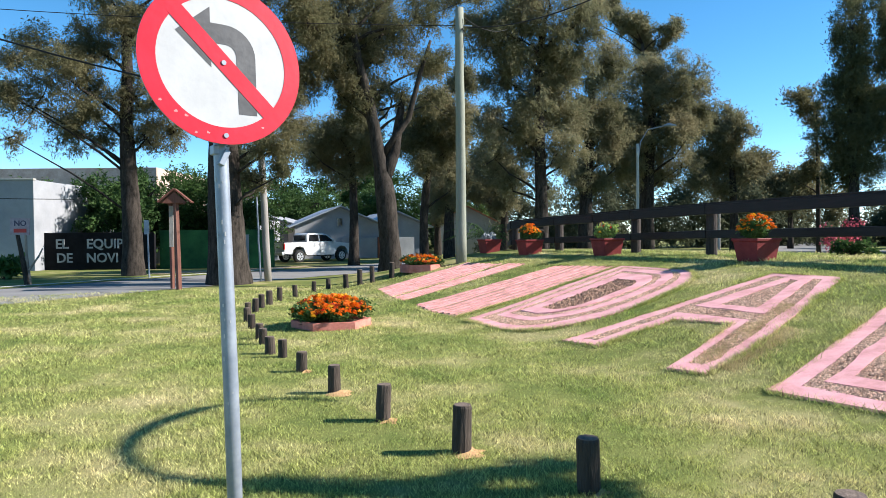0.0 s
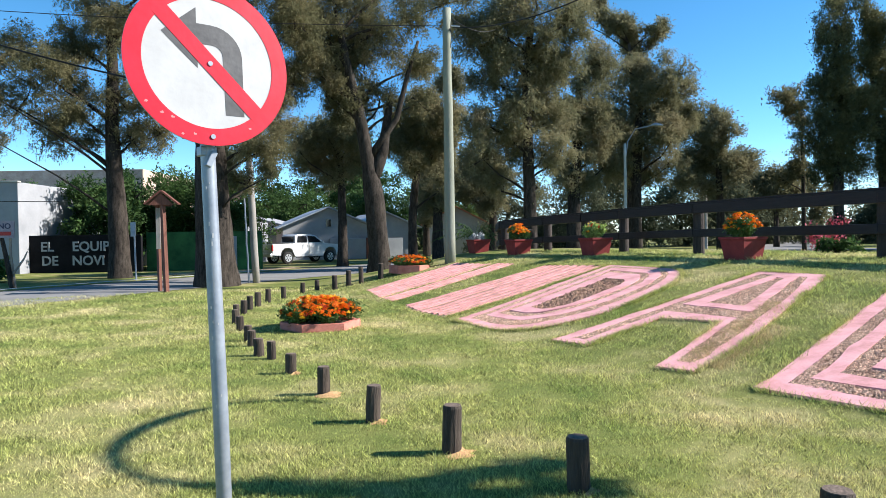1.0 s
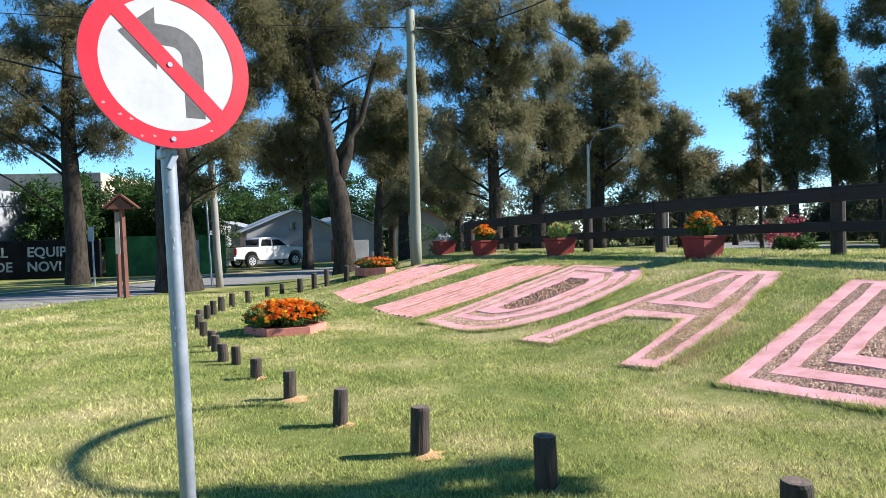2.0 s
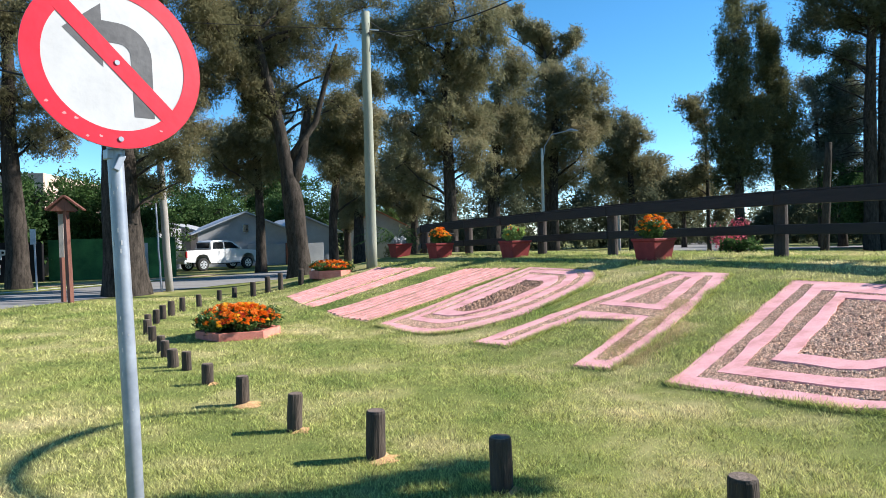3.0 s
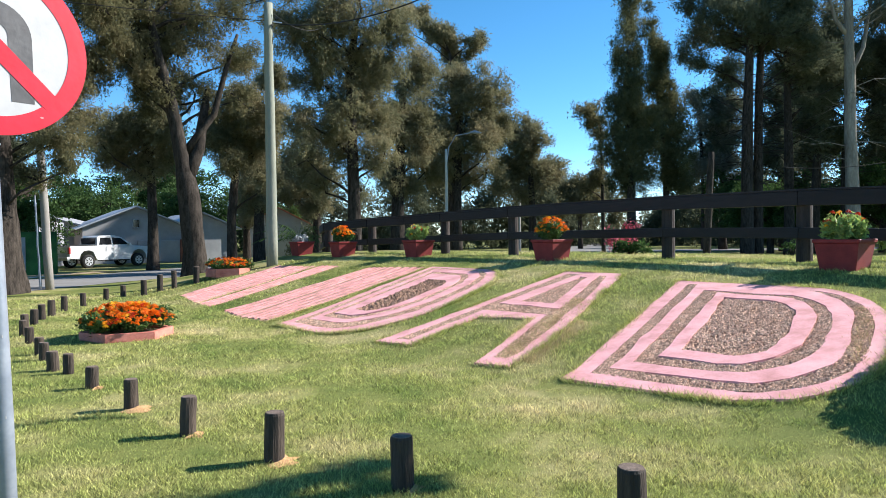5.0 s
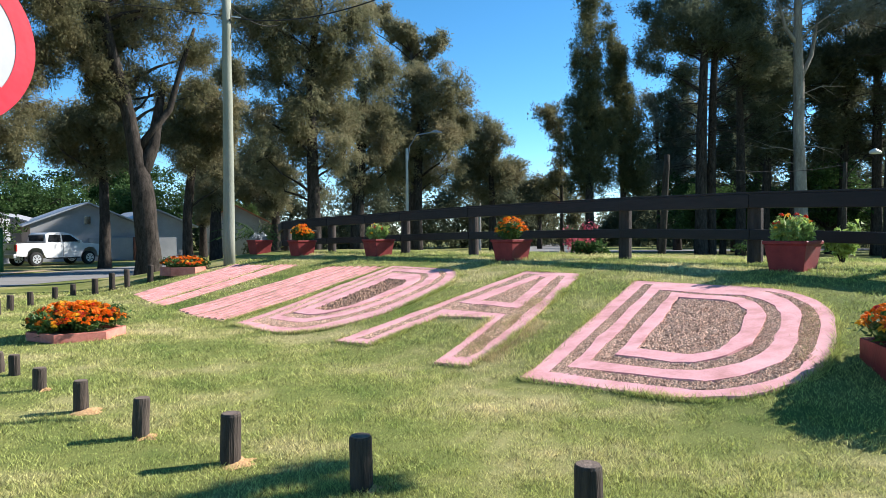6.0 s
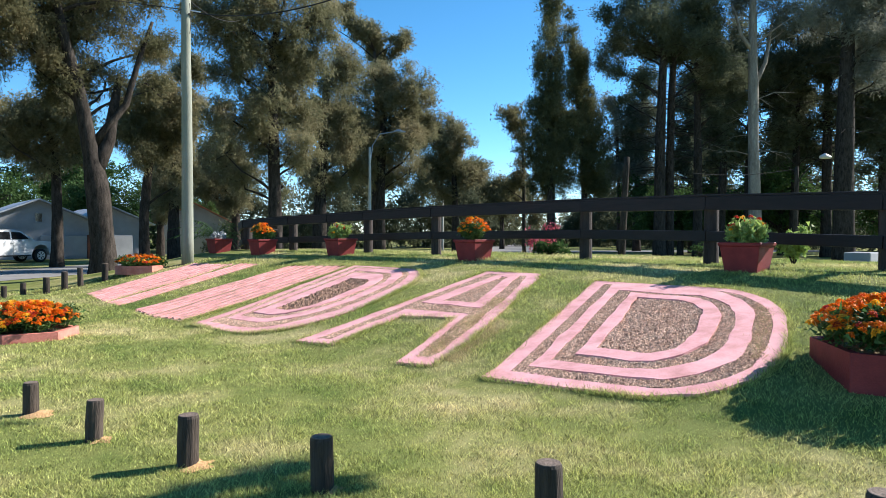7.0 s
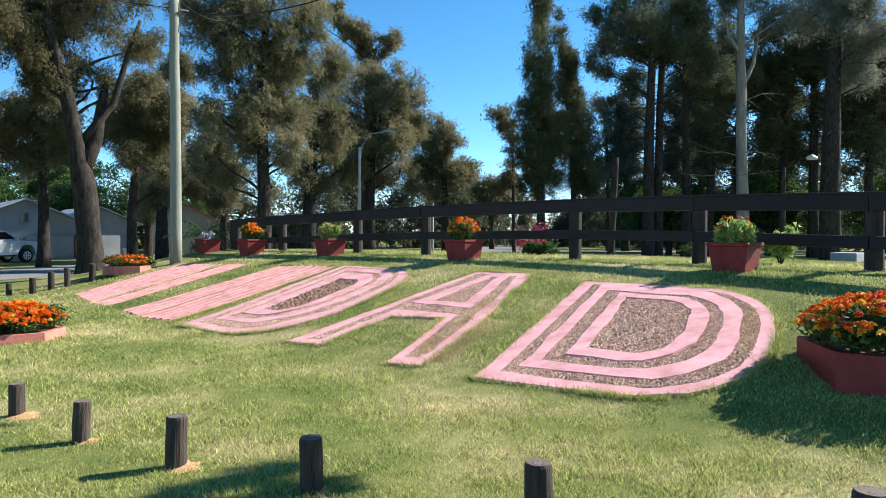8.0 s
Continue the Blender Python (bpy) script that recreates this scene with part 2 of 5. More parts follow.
def prism(outline, depth, m=None, bevel=0.0):
    """An outline in x, y extruded by depth along z."""
    bm = bmesh.new()
    lo = [bm.verts.new((x, y, 0)) for x, y in outline]
    hi = [bm.verts.new((x, y, depth)) for x, y in outline]
    bm.faces.new(lo[::-1])
    bm.faces.new(hi)
    for i in range(len(lo)):
        j = (i + 1) % len(lo)
        bm.faces.new((lo[i], lo[j], hi[j], hi[i]))
    bmesh.ops.recalc_face_normals(bm, faces=bm.faces)
    if bevel:
        bmesh.ops.bevel(bm, geom=list(bm.edges), offset=bevel, segments=2, profile=0.6, affect="EDGES")
    if m:
        bmesh.ops.transform(bm, matrix=m, verts=bm.verts)
    return bm


def ring_prism(outer, inner, depth, m=None):
    """A closed band between two outlines with the same count of corners."""
    bm = bmesh.new()
    n = len(outer)
    v = [[bm.verts.new((x, y, z)) for x, y in line] for z in (0, depth) for line in (outer, inner)]
    for i in range(n):
        j = (i + 1) % n
        bm.faces.new((v[2][i], v[2][j], v[3][j], v[3][i]))
        bm.faces.new((v[0][i], v[0][j], v[2][j], v[2][i]))
        bm.faces.new((v[1][j], v[1][i], v[3][i], v[3][j]))
        bm.faces.new((v[0][j], v[0][i], v[1][i], v[1][j]))
    bmesh.ops.recalc_face_normals(bm, faces=bm.faces)
    if m:
        bmesh.ops.transform(bm, matrix=m, verts=bm.verts)
    return bm


def arc(cx, cy, rad, a0, a1, n):
    return [(cx + rad * math.cos(radians(a0 + (a1 - a0) * i / n)), cy + rad * math.sin(radians(a0 + (a1 - a0) * i / n))) for i in range(n + 1)]


def lettering(name, text, size, depth, mat, m, parent=None, label=""):
    """Raised letters from the built-in font, as a mesh."""
    cu = bpy.data.curves.new(name, "FONT")
    cu.body, cu.size, cu.extrude, cu.resolution_u, cu.offset = text, size, depth, 3, size * 0.018
    ob = bpy.data.objects.new(name, cu)
    scene.collection.objects.link(ob)
    dg = bpy.context.evaluated_depsgraph_get()
    me = bpy.data.meshes.new_from_object(ob.evaluated_get(dg))
    bpy.data.objects.remove(ob)
    bpy.data.curves.remove(cu)
    me.transform(m)
    return hang(name, me, mat, parent, label)


def leaf_cloud(rng, centres, radii, count, length, width, droop=0.0, shell=0.45, flat=1.0, fuzz=0.18):
    """Pointed leaves scattered through ellipsoids: arrays of verts and triangles. droop 1 hangs them straight down."""
    centres, radii = np.asarray(centres, float), np.asarray(radii, float)
    if radii.ndim == 1:
        radii = np.stack([radii, radii, radii * flat], 1)
    weight = radii[:, 0] ** 2
    which = rng.choice(len(centres), count, p=weight / weight.sum())
    way = rng.normal(size=(count, 3))
    way /= np.linalg.norm(way, axis=1)[:, None]
    dist = shell + (1 - shell) * rng.random(count) ** 0.6
    dist *= 1 + fuzz * rng.normal(size=count)
    at = centres[which] + way * dist[:, None] * radii[which]
    axis = rng.normal(size=(count, 3)) * (1 - droop) + np.array([0, 0, -1.0]) * droop * 1.2 + way * 0.5
    axis /= np.linalg.norm(axis, axis=1)[:, None]
    side = np.cross(axis, rng.normal(size=(count, 3)))
    side /= np.linalg.norm(side, axis=1)[:, None] + 1e-9
    ln = length * (0.6 + 0.8 * rng.random(count))[:, None]
    wd = width * (0.6 + 0.8 * rng.random(count))[:, None]
    verts = np.stack([at - axis * ln * 0.5 - side * wd * 0.5, at - axis * ln * 0.5 + side * wd * 0.5, at + axis * ln * 0.5], 1).reshape(-1, 3)
    return verts, np.arange(count * 3).reshape(-1, 3)


# ---- ground, roads ----
def axis_steps(fine_lo, fine_hi, step, far):
    inner = np.arange(fine_lo, fine_hi + step / 2, step)
    out = np.array([3, 8, 16, 30, 60, 120, 250, far])
    return np.concatenate([fine_lo - out[::-1], inner, fine_hi + out])


gx, gy = axis_steps(-16, 26, 0.3, 900), axis_steps(-6, 44, 0.3, 900)
X, Y = np.meshgrid(gx, gy)
Z = ground_z(X, Y)
ids = np.arange(X.size).reshape(X.shape)
quads = np.stack([ids[:-1, :-1], ids[:-1, 1:], ids[1:, 1:], ids[1:, :-1]], -1).reshape(-1, 4)
ground = raw("ground", np.stack([X, Y, Z], -1).reshape(-1, 3), quads, M_GRASS, smooth=True)
tagged(ground, "mown green lawn with dry patches, rising in a bank", "lawn", kind="structure")


def strip(name, line, width, lift, mat, label, category):
    """A flat ribbon along a line, laid on the ground."""
    verts, faces = [], []
    pts = [Vector((*p, 0)) for p in line]
    rows = []
    for a, b in zip(pts, pts[1:]):
        n = max(2, int((b - a).length / 1.5))
        rows += [a.lerp(b, i / n) for i in range(n)]
    rows.append(pts[-1])
    for i, p in enumerate(rows):
        way = (rows[min(i + 1, len(rows) - 1)] - rows[max(i - 1, 0)]).normalized()
        side = Vector((-way.y, way.x, 0)) * width / 2
        for k in (-1, -0.33, 0.33, 1):
            q = p + side * k
            verts.append((q.x, q.y, gz(q.x, q.y) + lift))
    for i in range(len(rows) - 1):
        for k in range(3):
            faces.append((4 * i + k, 4 * i + k + 1, 4 * i + k + 5, 4 * i + k + 4))
    return tagged(raw(name, verts, faces, mat), label, category, kind="structure")


strip("road", [(-28, -5), (-18, 8.5), (-13.2, 17.2), (-9.5, 24), (-5.2, 31), (3, 44.5), (12, 58)], 5.2, 0.012, M_ROAD, "grey sunlit asphalt side street between lawns", "road")
strip("road_2", [(3, 60), (20, 56.5), (60, 46)], 6.0, 0.02, M_ROAD, "pale asphalt cross street behind the trees", "road")
strip("road_3", [(24, 44), (33, 62), (90, 190)], 7.0, 0.016, M_ROAD, "long straight asphalt avenue running into the distance", "road")
strip("kerb_edge", [(-30.5, -3), (-20.2, 10.2), (-15.6, 18.6), (-11.9, 25.4), (-7.6, 32.4)], 0.3, 0.07, M_KERB, "low pale concrete kerb along the side street", "kerb")
strip("dirt_patch", [(-12.6, 29.5), (-9.5, 32.5), (-6.8, 36)], 1.6, 0.02, M_DIRT, "bare dry soil beside the street", "soil")


# ---- the row of ground letters ----
def offset_loop(loop, w):
    """A closed outline (counter-clockwise) moved inwards by w."""
    out = []
    n = len(loop)
    for i in range(n):
        p0, p1, p2 = (Vector(loop[i - 1]), Vector(loop[i]), Vector(loop[(i + 1) % n]))
        d1, d2 = (p1 - p0).normalized(), (p2 - p1).normalized()
        n1, n2 = Vector((-d1.y, d1.x)), Vector((-d2.y, d2.x))
        m = n1 + n2
        k = w / max(0.35, m.dot(n1))
        out.append((p1.x + m.x * k, p1.y + m.y * k))
    return out


def densify(loop, like=None, step=0.3):
    """The outline with points added on its sides; their count is taken from the outline like."""
    out = []
    like = like or loop
    for i, a in enumerate(loop):
        j = (i + 1) % len(loop)
        b = loop[j]
        n = max(1, int(math.dist(like[i], like[j]) / step))
        out += [(a[0] + (b[0] - a[0]) * k / n, a[1] + (b[1] - a[1]) * k / n) for k in range(n)]
    return out


def on_bank(u, v, lift):
    x, y = from_rs(u - 0.32 * v, v)
    return (x, y, gz(x, y) + lift)


def band(name, outer, inner, lift, mat, parent, label="", rng=None):
    """A raised kerb band between two outlines with the same corners, following the bank."""
    verts, faces = [], []
    n = len(outer)
    for i in range(n):
        j = 0.0 if rng is None else rng.normal() * 0.002
        wear = np.zeros(4) if rng is None else rng.normal(size=4) * 0.013
        ou, ov, iu, iv = outer[i][0] + wear[0], outer[i][1] + wear[1], inner[i][0] + wear[2], inner[i][1] + wear[3]
        verts += [on_bank(ou, ov, -0.05), on_bank(ou, ov, lift + j), on_bank(iu, iv, lift + j), on_bank(iu, iv, -0.05)]
    for i in range(n):
        a, b = 4 * i, 4 * ((i + 1) % n)
        faces += [(a + k, b + k, b + k + 1, a + k + 1) for k in range(3)]
    return raw(name, verts, faces, mat, parent, label)


def inside(pts, loop):
    """Which of the points (n, 2) lie inside the outline."""
    x, y = pts[:, 0], pts[:, 1]
    hit = np.zeros(len(pts), bool)
    for i in range(len(loop)):
        (x1, y1), (x2, y2) = loop[i], loop[(i + 1) % len(loop)]
        if y1 != y2:
            hit ^= ((y1 > y) != (y2 > y)) & (x < (x2 - x1) * (y - y1) / (y2 - y1) + x1)
    return hit


def fill(name, loop, lift, mat, parent, label="", step=0.09):
    """A sheet of small cells inside an outline, following the bank."""
    a = np.array(loop)
    lo, hi = a.min(0), a.max(0)
    nu, nv = ((hi - lo) / step).astype(int) + 1
    cu, cv = np.meshgrid(lo[0] + (np.arange(nu) + 0.5) * step, lo[1] + (np.arange(nv) + 0.5) * step)
    cells = np.stack([cu.ravel(), cv.ravel()], 1)
    cells = cells[inside(cells, loop)]
    corners = cells[:, None] + np.array([(-1, -1), (1, -1), (1, 1), (-1, 1)])[None] * step / 2
    u, v = corners[..., 0].ravel(), corners[..., 1].ravel()
    x, y = from_rs(u - 0.32 * v, v)
    verts = np.stack([x, y, ground_z(x, y) + lift], 1)
    return raw(name, verts, np.arange(len(verts)).reshape(-1, 4), mat, parent, label)


def stones(loop, holes, density, size, parent, rng, mat=M_STONE):
    """Loose gravel over an outline but for the bands: many small faceted stones in one mesh."""
    a = np.array(loop)
    lo, hi = a.min(0), a.max(0)
    pts = rng.uniform(lo, hi, (int(density * (hi - lo).prod()), 2))
    keep = inside(pts, loop)
    for outer, inner in holes:
        keep &= ~(inside(pts, outer) & ~inside(pts, inner))
    pts = pts[keep]
    n = len(pts)
    x, y = from_rs(pts[:, 0] - 0.32 * pts[:, 1], pts[:, 1])
    base = np.stack([x, y, ground_z(x, y) + 0.024], 1)
    octa = np.array([(1, 0, 0), (0, 1, 0), (-1, 0, 0), (0, -1, 0), (0, 0, 0.8), (0, 0, -0.6)], float)
    scale = size * (0.6 + 0.9 * rng.random((n, 1, 3)))
    turn = rng.uniform(0, 6.28, n)
    c, s = np.cos(turn)[:, None], np.sin(turn)[:, None]
    o = octa[None] * scale + rng.normal(size=(n, 6, 3)) * size * 0.15
    rot = np.stack([o[..., 0] * c - o[..., 1] * s, o[..., 0] * s + o[..., 1] * c, o[..., 2]], -1)
    verts = (base[:, None] + rot).reshape(-1, 3)
    tri = np.array([(0, 1, 4), (1, 2, 4), (2, 3, 4), (3, 0, 4)])
    faces = (np.arange(n)[:, None, None] * 6 + tri[None]).reshape(-1, 3)
    ob = raw("gravel", verts, faces, mat, parent, "loose brown and grey gravel")
    return tagged(ob, kind="stuff")


OUTLINES = []
LETTERS = "pink painted ground letters"


def letter(borders, label, mat=M_PINK, density=900, size=0.0125, seed=1, lift=0.028, core=None):
    """One big ground letter: pink kerb bands, each an outer and an inner outline, with gravel between; core: coarser pebbles inside the last band."""
    rng = np.random.default_rng(seed)
    ob = thing("ground_letter", (0, 0, 0), 0, label, "ground letter", LETTERS)
    outline = borders[0][0]
    OUTLINES.append(outline)
    fill("gravel_bed", densify(offset_loop(outline, 0.08)), 0.014, M_GRAVEL, ob, "dark gravel bed")
    holes = []
    for k, (outer, inner) in enumerate(borders):
        a, b = densify(outer), densify(inner, outer)
        band("border", a, b, lift + 0.007 * k, mat, ob, rng=rng)
        holes.append((a, b))
    if core:
        holes.append((borders[-1][0], [(-99, -99), (-99, -98), (-98, -98)]))
        stones(borders[-1][1], [], core[0], core[1], ob, rng, core[2])
    stones(offset_loop(outline, 0.05), holes, density, size, ob, rng)
    return ob


def strip_letter(outline, strips, label, seed):
    """A worn letter whose kerbs lie side by side as long strips: (left u, right u, v) at the foot and at the head of each."""
    rng = np.random.default_rng(seed)
    ob = thing("ground_letter", (0, 0, 0), 0, label, "ground letter", LETTERS)
    OUTLINES.append(outline)
    fill("gravel_bed", densify(offset_loop(outline, 0.05)), 0.006, M_GRAVEL, ob, "dark gravel bed")
    for (a0, a1, av), (b0, b1, bv) in strips:
        n = 16
        verts, faces = [], []
        for k in range(n + 1):
            f = k / n
            lift = 0.026 + rng.normal() * 0.004
            lo, hi, v = a0 + (b0 - a0) * f + rng.normal() * 0.012, a1 + (b1 - a1) * f + rng.normal() * 0.012, av + (bv - av) * f
            verts += [on_bank(lo, v, -0.05), on_bank(lo, v, lift), on_bank(hi, v, lift + rng.normal() * 0.003), on_bank(hi, v, -0.05)]
        for k in range(n):
            faces += [(4 * k + m, 4 * k + m + 4, 4 * k + m + 5, 4 * k + m + 1) for m in range(3)]
        faces += [(0, 1, 2, 3), (4 * n + 3, 4 * n + 2, 4 * n + 1, 4 * n)]
        raw("border", verts, faces, M_OLDPINK, ob)
    return ob


def strips_between(foot, head, count, gap):
    """Evenly spaced strips between two lines (u from, u to, v at both ends)."""
    out = []
    for k in range(count):
        ends = []
        for u0, u1, v0, v1 in (foot, head):
            w = (u1 - u0) / count
            ends.append((u0 + w * k, u0 + w * (k + 1) - gap, v0 + (v1 - v0) * (k + 0.5) / count))
        out.append(tuple(ends))
    return out


def d_outline(u0, u1, v0, v1, low, top, skew=0.0):
    """A capital D: straight back, round belly with a wide lower and a tighter upper corner (their radii across and up)."""
    line = [(u0, v0)] + [(u1 - low[0] + low[0] * math.sin(a), v0 + low[1] - low[1] * math.cos(a)) for a in np.linspace(0, math.pi / 2, 11)]
    line += [(u1 - top[0] + top[0] * math.cos(a), v1 - top[1] + top[1] * math.sin(a)) for a in np.linspace(0, math.pi / 2, 11)] + [(u0, v1)]
    return [(u, v + skew * (u - u0) * (v1 - v) / (v1 - v0)) for u, v in line]


letter([(d_outline(-4.94, -1.97, -0.37, 3.76, (1.3, 1.85), (0.95, 1.5), 0.16), d_outline(-4.71, -2.14, -0.1, 3.585, (1.15, 1.65), (0.8, 1.3), 0.125)),
        (d_outline(-4.55, -2.33, 0.12, 3.575, (1.05, 1.5), (0.75, 1.2), 0.11), d_outline(-4.38, -2.54, 0.38, 3.3, (0.95, 1.35), (0.7, 1.0), 0.1)),
        (d_outline(-4.14, -2.74, 0.64, 3.18, (0.75, 1.15), (0.55, 0.85), 0.07), d_outline(-3.97, -2.96, 0.9, 2.98, (0.5, 0.9), (0.42, 0.6), 0.03))],
       "pink painted ground letter D with nested kerbs and brown gravel", density=3600, seed=3, core=(2600, 0.0155, M_STONE))
letter([([(-8.52, -0.45), (-7.77, -0.3), (-7.52, 1.15), (-6.5, 1.33), (-6.28, -0.45), (-5.78, -0.33), (-5.74, 0.63), (-5.99, 3.04), (-6.11, 4.01), (-7.4, 4.01)],
         [(-8.22, -0.21), (-7.97, -0.14), (-7.68, 1.42), (-6.36, 1.55), (-6.17, -0.18), (-5.93, -0.1), (-5.95, 0.7), (-6.2, 3.0), (-6.36, 3.8), (-7.27, 3.82)]),
        ([(-7.58, 1.8), (-6.31, 1.84), (-6.52, 3.75), (-6.98, 3.78)], [(-7.22, 1.99), (-6.55, 2.05), (-6.72, 3.62), (-6.84, 3.64)])],
       "pink painted ground letter A with grass creeping over its foot", density=2600, size=0.013, seed=4)
letter([(d_outline(-11.5, -8.6, -0.64, 3.88, (1.55, 2.6), (0.95, 1.5), 0.04), d_outline(-11.3, -8.92, -0.4, 3.76, (1.35, 2.35), (0.85, 1.35), 0.04)),
        (d_outline(-11.12, -9.12, -0.1, 3.66, (1.2, 2.1), (0.7, 1.2), 0.04), d_outline(-10.96, -9.34, 0.1, 3.42, (1.05, 1.85), (0.6, 1.0), 0.04)),
        (d_outline(-10.8, -9.5, 0.3, 3.24, (0.85, 1.7), (0.45, 0.8), 0.04), d_outline(-10.5, -9.74, 0.62, 2.8, (0.4, 1.2), (0.25, 0.4), 0.02))],
       "pink painted ground letter D beside a letter A", density=2200, size=0.0135, seed=5, core=(700, 0.033, M_PEBBLE))
strip_letter([(-14.4, -0.6), (-13.25, -0.75), (-12.0, -0.62), (-11.45, 3.85), (-13.75, 3.6)],
             strips_between((-14.35, -13.3, -0.52, -0.62), (-13.75, -13.0, 3.5, 3.65), 4, 0.12) + strips_between((-13.2, -12.02, -0.66, -0.5), (-12.95, -11.5, 3.62, 3.82), 5, 0.13),
             "faded pink ground letter U with narrow slots", 6)
strip_letter([(-16.2, -0.5), (-15.3, -0.52), (-15.2, 3.55), (-16.2, 3.45)], strips_between((-16.15, -15.33, -0.46, -0.5), (-16.15, -15.25, 3.4, 3.52), 4, 0.12), "worn pink ground letter I, paint chipped", 7)
strip_letter([(-18.35, -0.2), (-16.9, -0.42), (-16.3, -0.45), (-16.3, 3.3), (-18.5, 3.15)], strips_between((-18.3, -16.25, -0.2, -0.46), (-18.45, -16.25, 3.1, 3.3), 7, 0.13), "worn pink ground letter C, paint chipped", 8)


# ---- the rail fence on top of the bank ----
def round_post(name, x, y, z, height, rad, mat, label, category, group, lean=(0, 0), seed=0, top_mat=None):
    rng = random.Random(seed)
    ob = thing(name, (x, y, z), rng.uniform(0, 360), label, category, group)
    bm = bmesh.new()
    add_tube(bm, [(0, 0, -0.15), (lean[0] * 0.5, lean[1] * 0.5, height * 0.5), (lean[0], lean[1], height - 0.015), (lean[0], lean[1], height)], [rad * 1.03, rad, rad * 0.98, rad * 0.9], 14)
    for v in bm.verts:
        v.co.x += rng.uniform(-1, 1) * rad * 0.04
        v.co.y += rng.uniform(-1, 1) * rad * 0.04
    bmesh.ops.recalc_face_normals(bm, faces=bm.faces)
    part("shaft", bm, mat, ob, smooth=False)
    if top_mat:
        part("cut_end", tube([(lean[0], lean[1], height - 0.004), (lean[0], lean[1], height + 0.004)], [rad * 0.88, rad * 0.86], 14), top_mat, ob, "cracked sawn end")
    return ob


# row coordinates and height of each post
FENCE = [(0.5, 5.5, 1.08), (-2.6, 6.15, 1.155), (-5.5, 6.6, 1.235), (-8.35, 6.8, 1.265), (-12.8, 6.6, 1.225), (-15.4, 6.4, 1.165), (-16.9, 6.2, 1.11), (-18.7, 6.0, 1.07), (-21.2, 5.8, 0.98), (-22.4, 6.3, 0.93), (-23.3, 8.2, 0.9)]
fence = thing("rail_fence", (0, 0, 0), 0, "dark brown stained two-rail timber fence along the bank", "fence")
spots = [Vector((*from_rs(r, s), 0)) for r, s, h in FENCE]
for p, (r, s, h) in zip(spots, FENCE):
    p.z = gz(p.x, p.y) + h - 1.175
for i, p in enumerate(spots):
    m = pose(p.x, p.y, p.z - 0.1)
    part("post", tube([(p.x, p.y, p.z - 0.3), (p.x, p.y, p.z + 1.1)], [0.135, 0.13], 14), M_FPOST, fence)
for a, b in zip(spots, spots[1:]):
    way = b - a
    flat = Vector((way.x, way.y, 0))
    side = Vector((flat.y, -flat.x, 0)).normalized()
    if side.dot(Vector((-1, -0.4, 0))) < 0:
        side.negate()
    yaw = math.degrees(math.atan2(way.y, way.x))
    pitch = -math.degrees(math.atan2(way.z, flat.length))
    for base, tall, thick in ((0.93, 0.245, 0.09), (0.36, 0.19, 0.07)):
        mid = (a + b) / 2 + side * (0.13 + thick / 2) + Vector((0, 0, base))
        part("rail", box((flat.length - 0.02, thick, tall), pose(mid.x, mid.y, mid.z, 0, pitch, yaw), 0.012), M_FENCE, fence)
    part("coping", box((flat.length, 0.2, 0.035), pose(*((a + b) / 2 + side * 0.12 + Vector((0, 0, 1.178))), 0, pitch, yaw), 0.006), M_FENCE, fence)


# ---- flowers ----
def bloom_mesh(size, seed):
    """One ruffled head: three stacked rosettes of petals."""
    rng = random.Random(seed)
    verts, faces = [], []
    for lev, (rad, hgt) in enumerate(((1.0, 0.0), (0.78, 0.28), (0.45, 0.5))):
        for p in range(7):
            a = p * 0.898 + lev * 0.4 + rng.uniform(-0.1, 0.1)
            n = len(verts)
            verts += [(0, 0, hgt * size)]
            verts += [(math.cos(b) * rad * k * size, math.sin(b) * rad * k * size, (hgt + h) * size) for b, k, h in ((a - 0.5, 0.6, 0.2), (a, 1.0, -0.12 * (lev == 0)), (a + 0.5, 0.6, 0.2))]
            faces.append((n, n + 1, n + 2, n + 3))
    me = bpy.data.meshes.new("flower")
    me.from_pydata(verts, [], faces)
    return me


BLOOMS = {}


def flower_heads(rng, spots, size, parent, mat):
    """Separate flower heads that share a few meshes."""
    key = (mat.name, round(size, 3))
    if key not in BLOOMS:
        BLOOMS[key] = [bloom_mesh(size, k) for k in range(3)]
        for me in BLOOMS[key]:
            me.materials.append(mat)
    for x, y, z in spots:
        ob = new("flower", BLOOMS[key][int(rng.integers(3))])
        ob.parent = parent
        ob.matrix_basis = pose(x, y, z, rng.uniform(-32, 32), rng.uniform(-32, 32), rng.uniform(0, 360)) @ Matrix.Scale(rng.uniform(0.7, 1.25), 4)


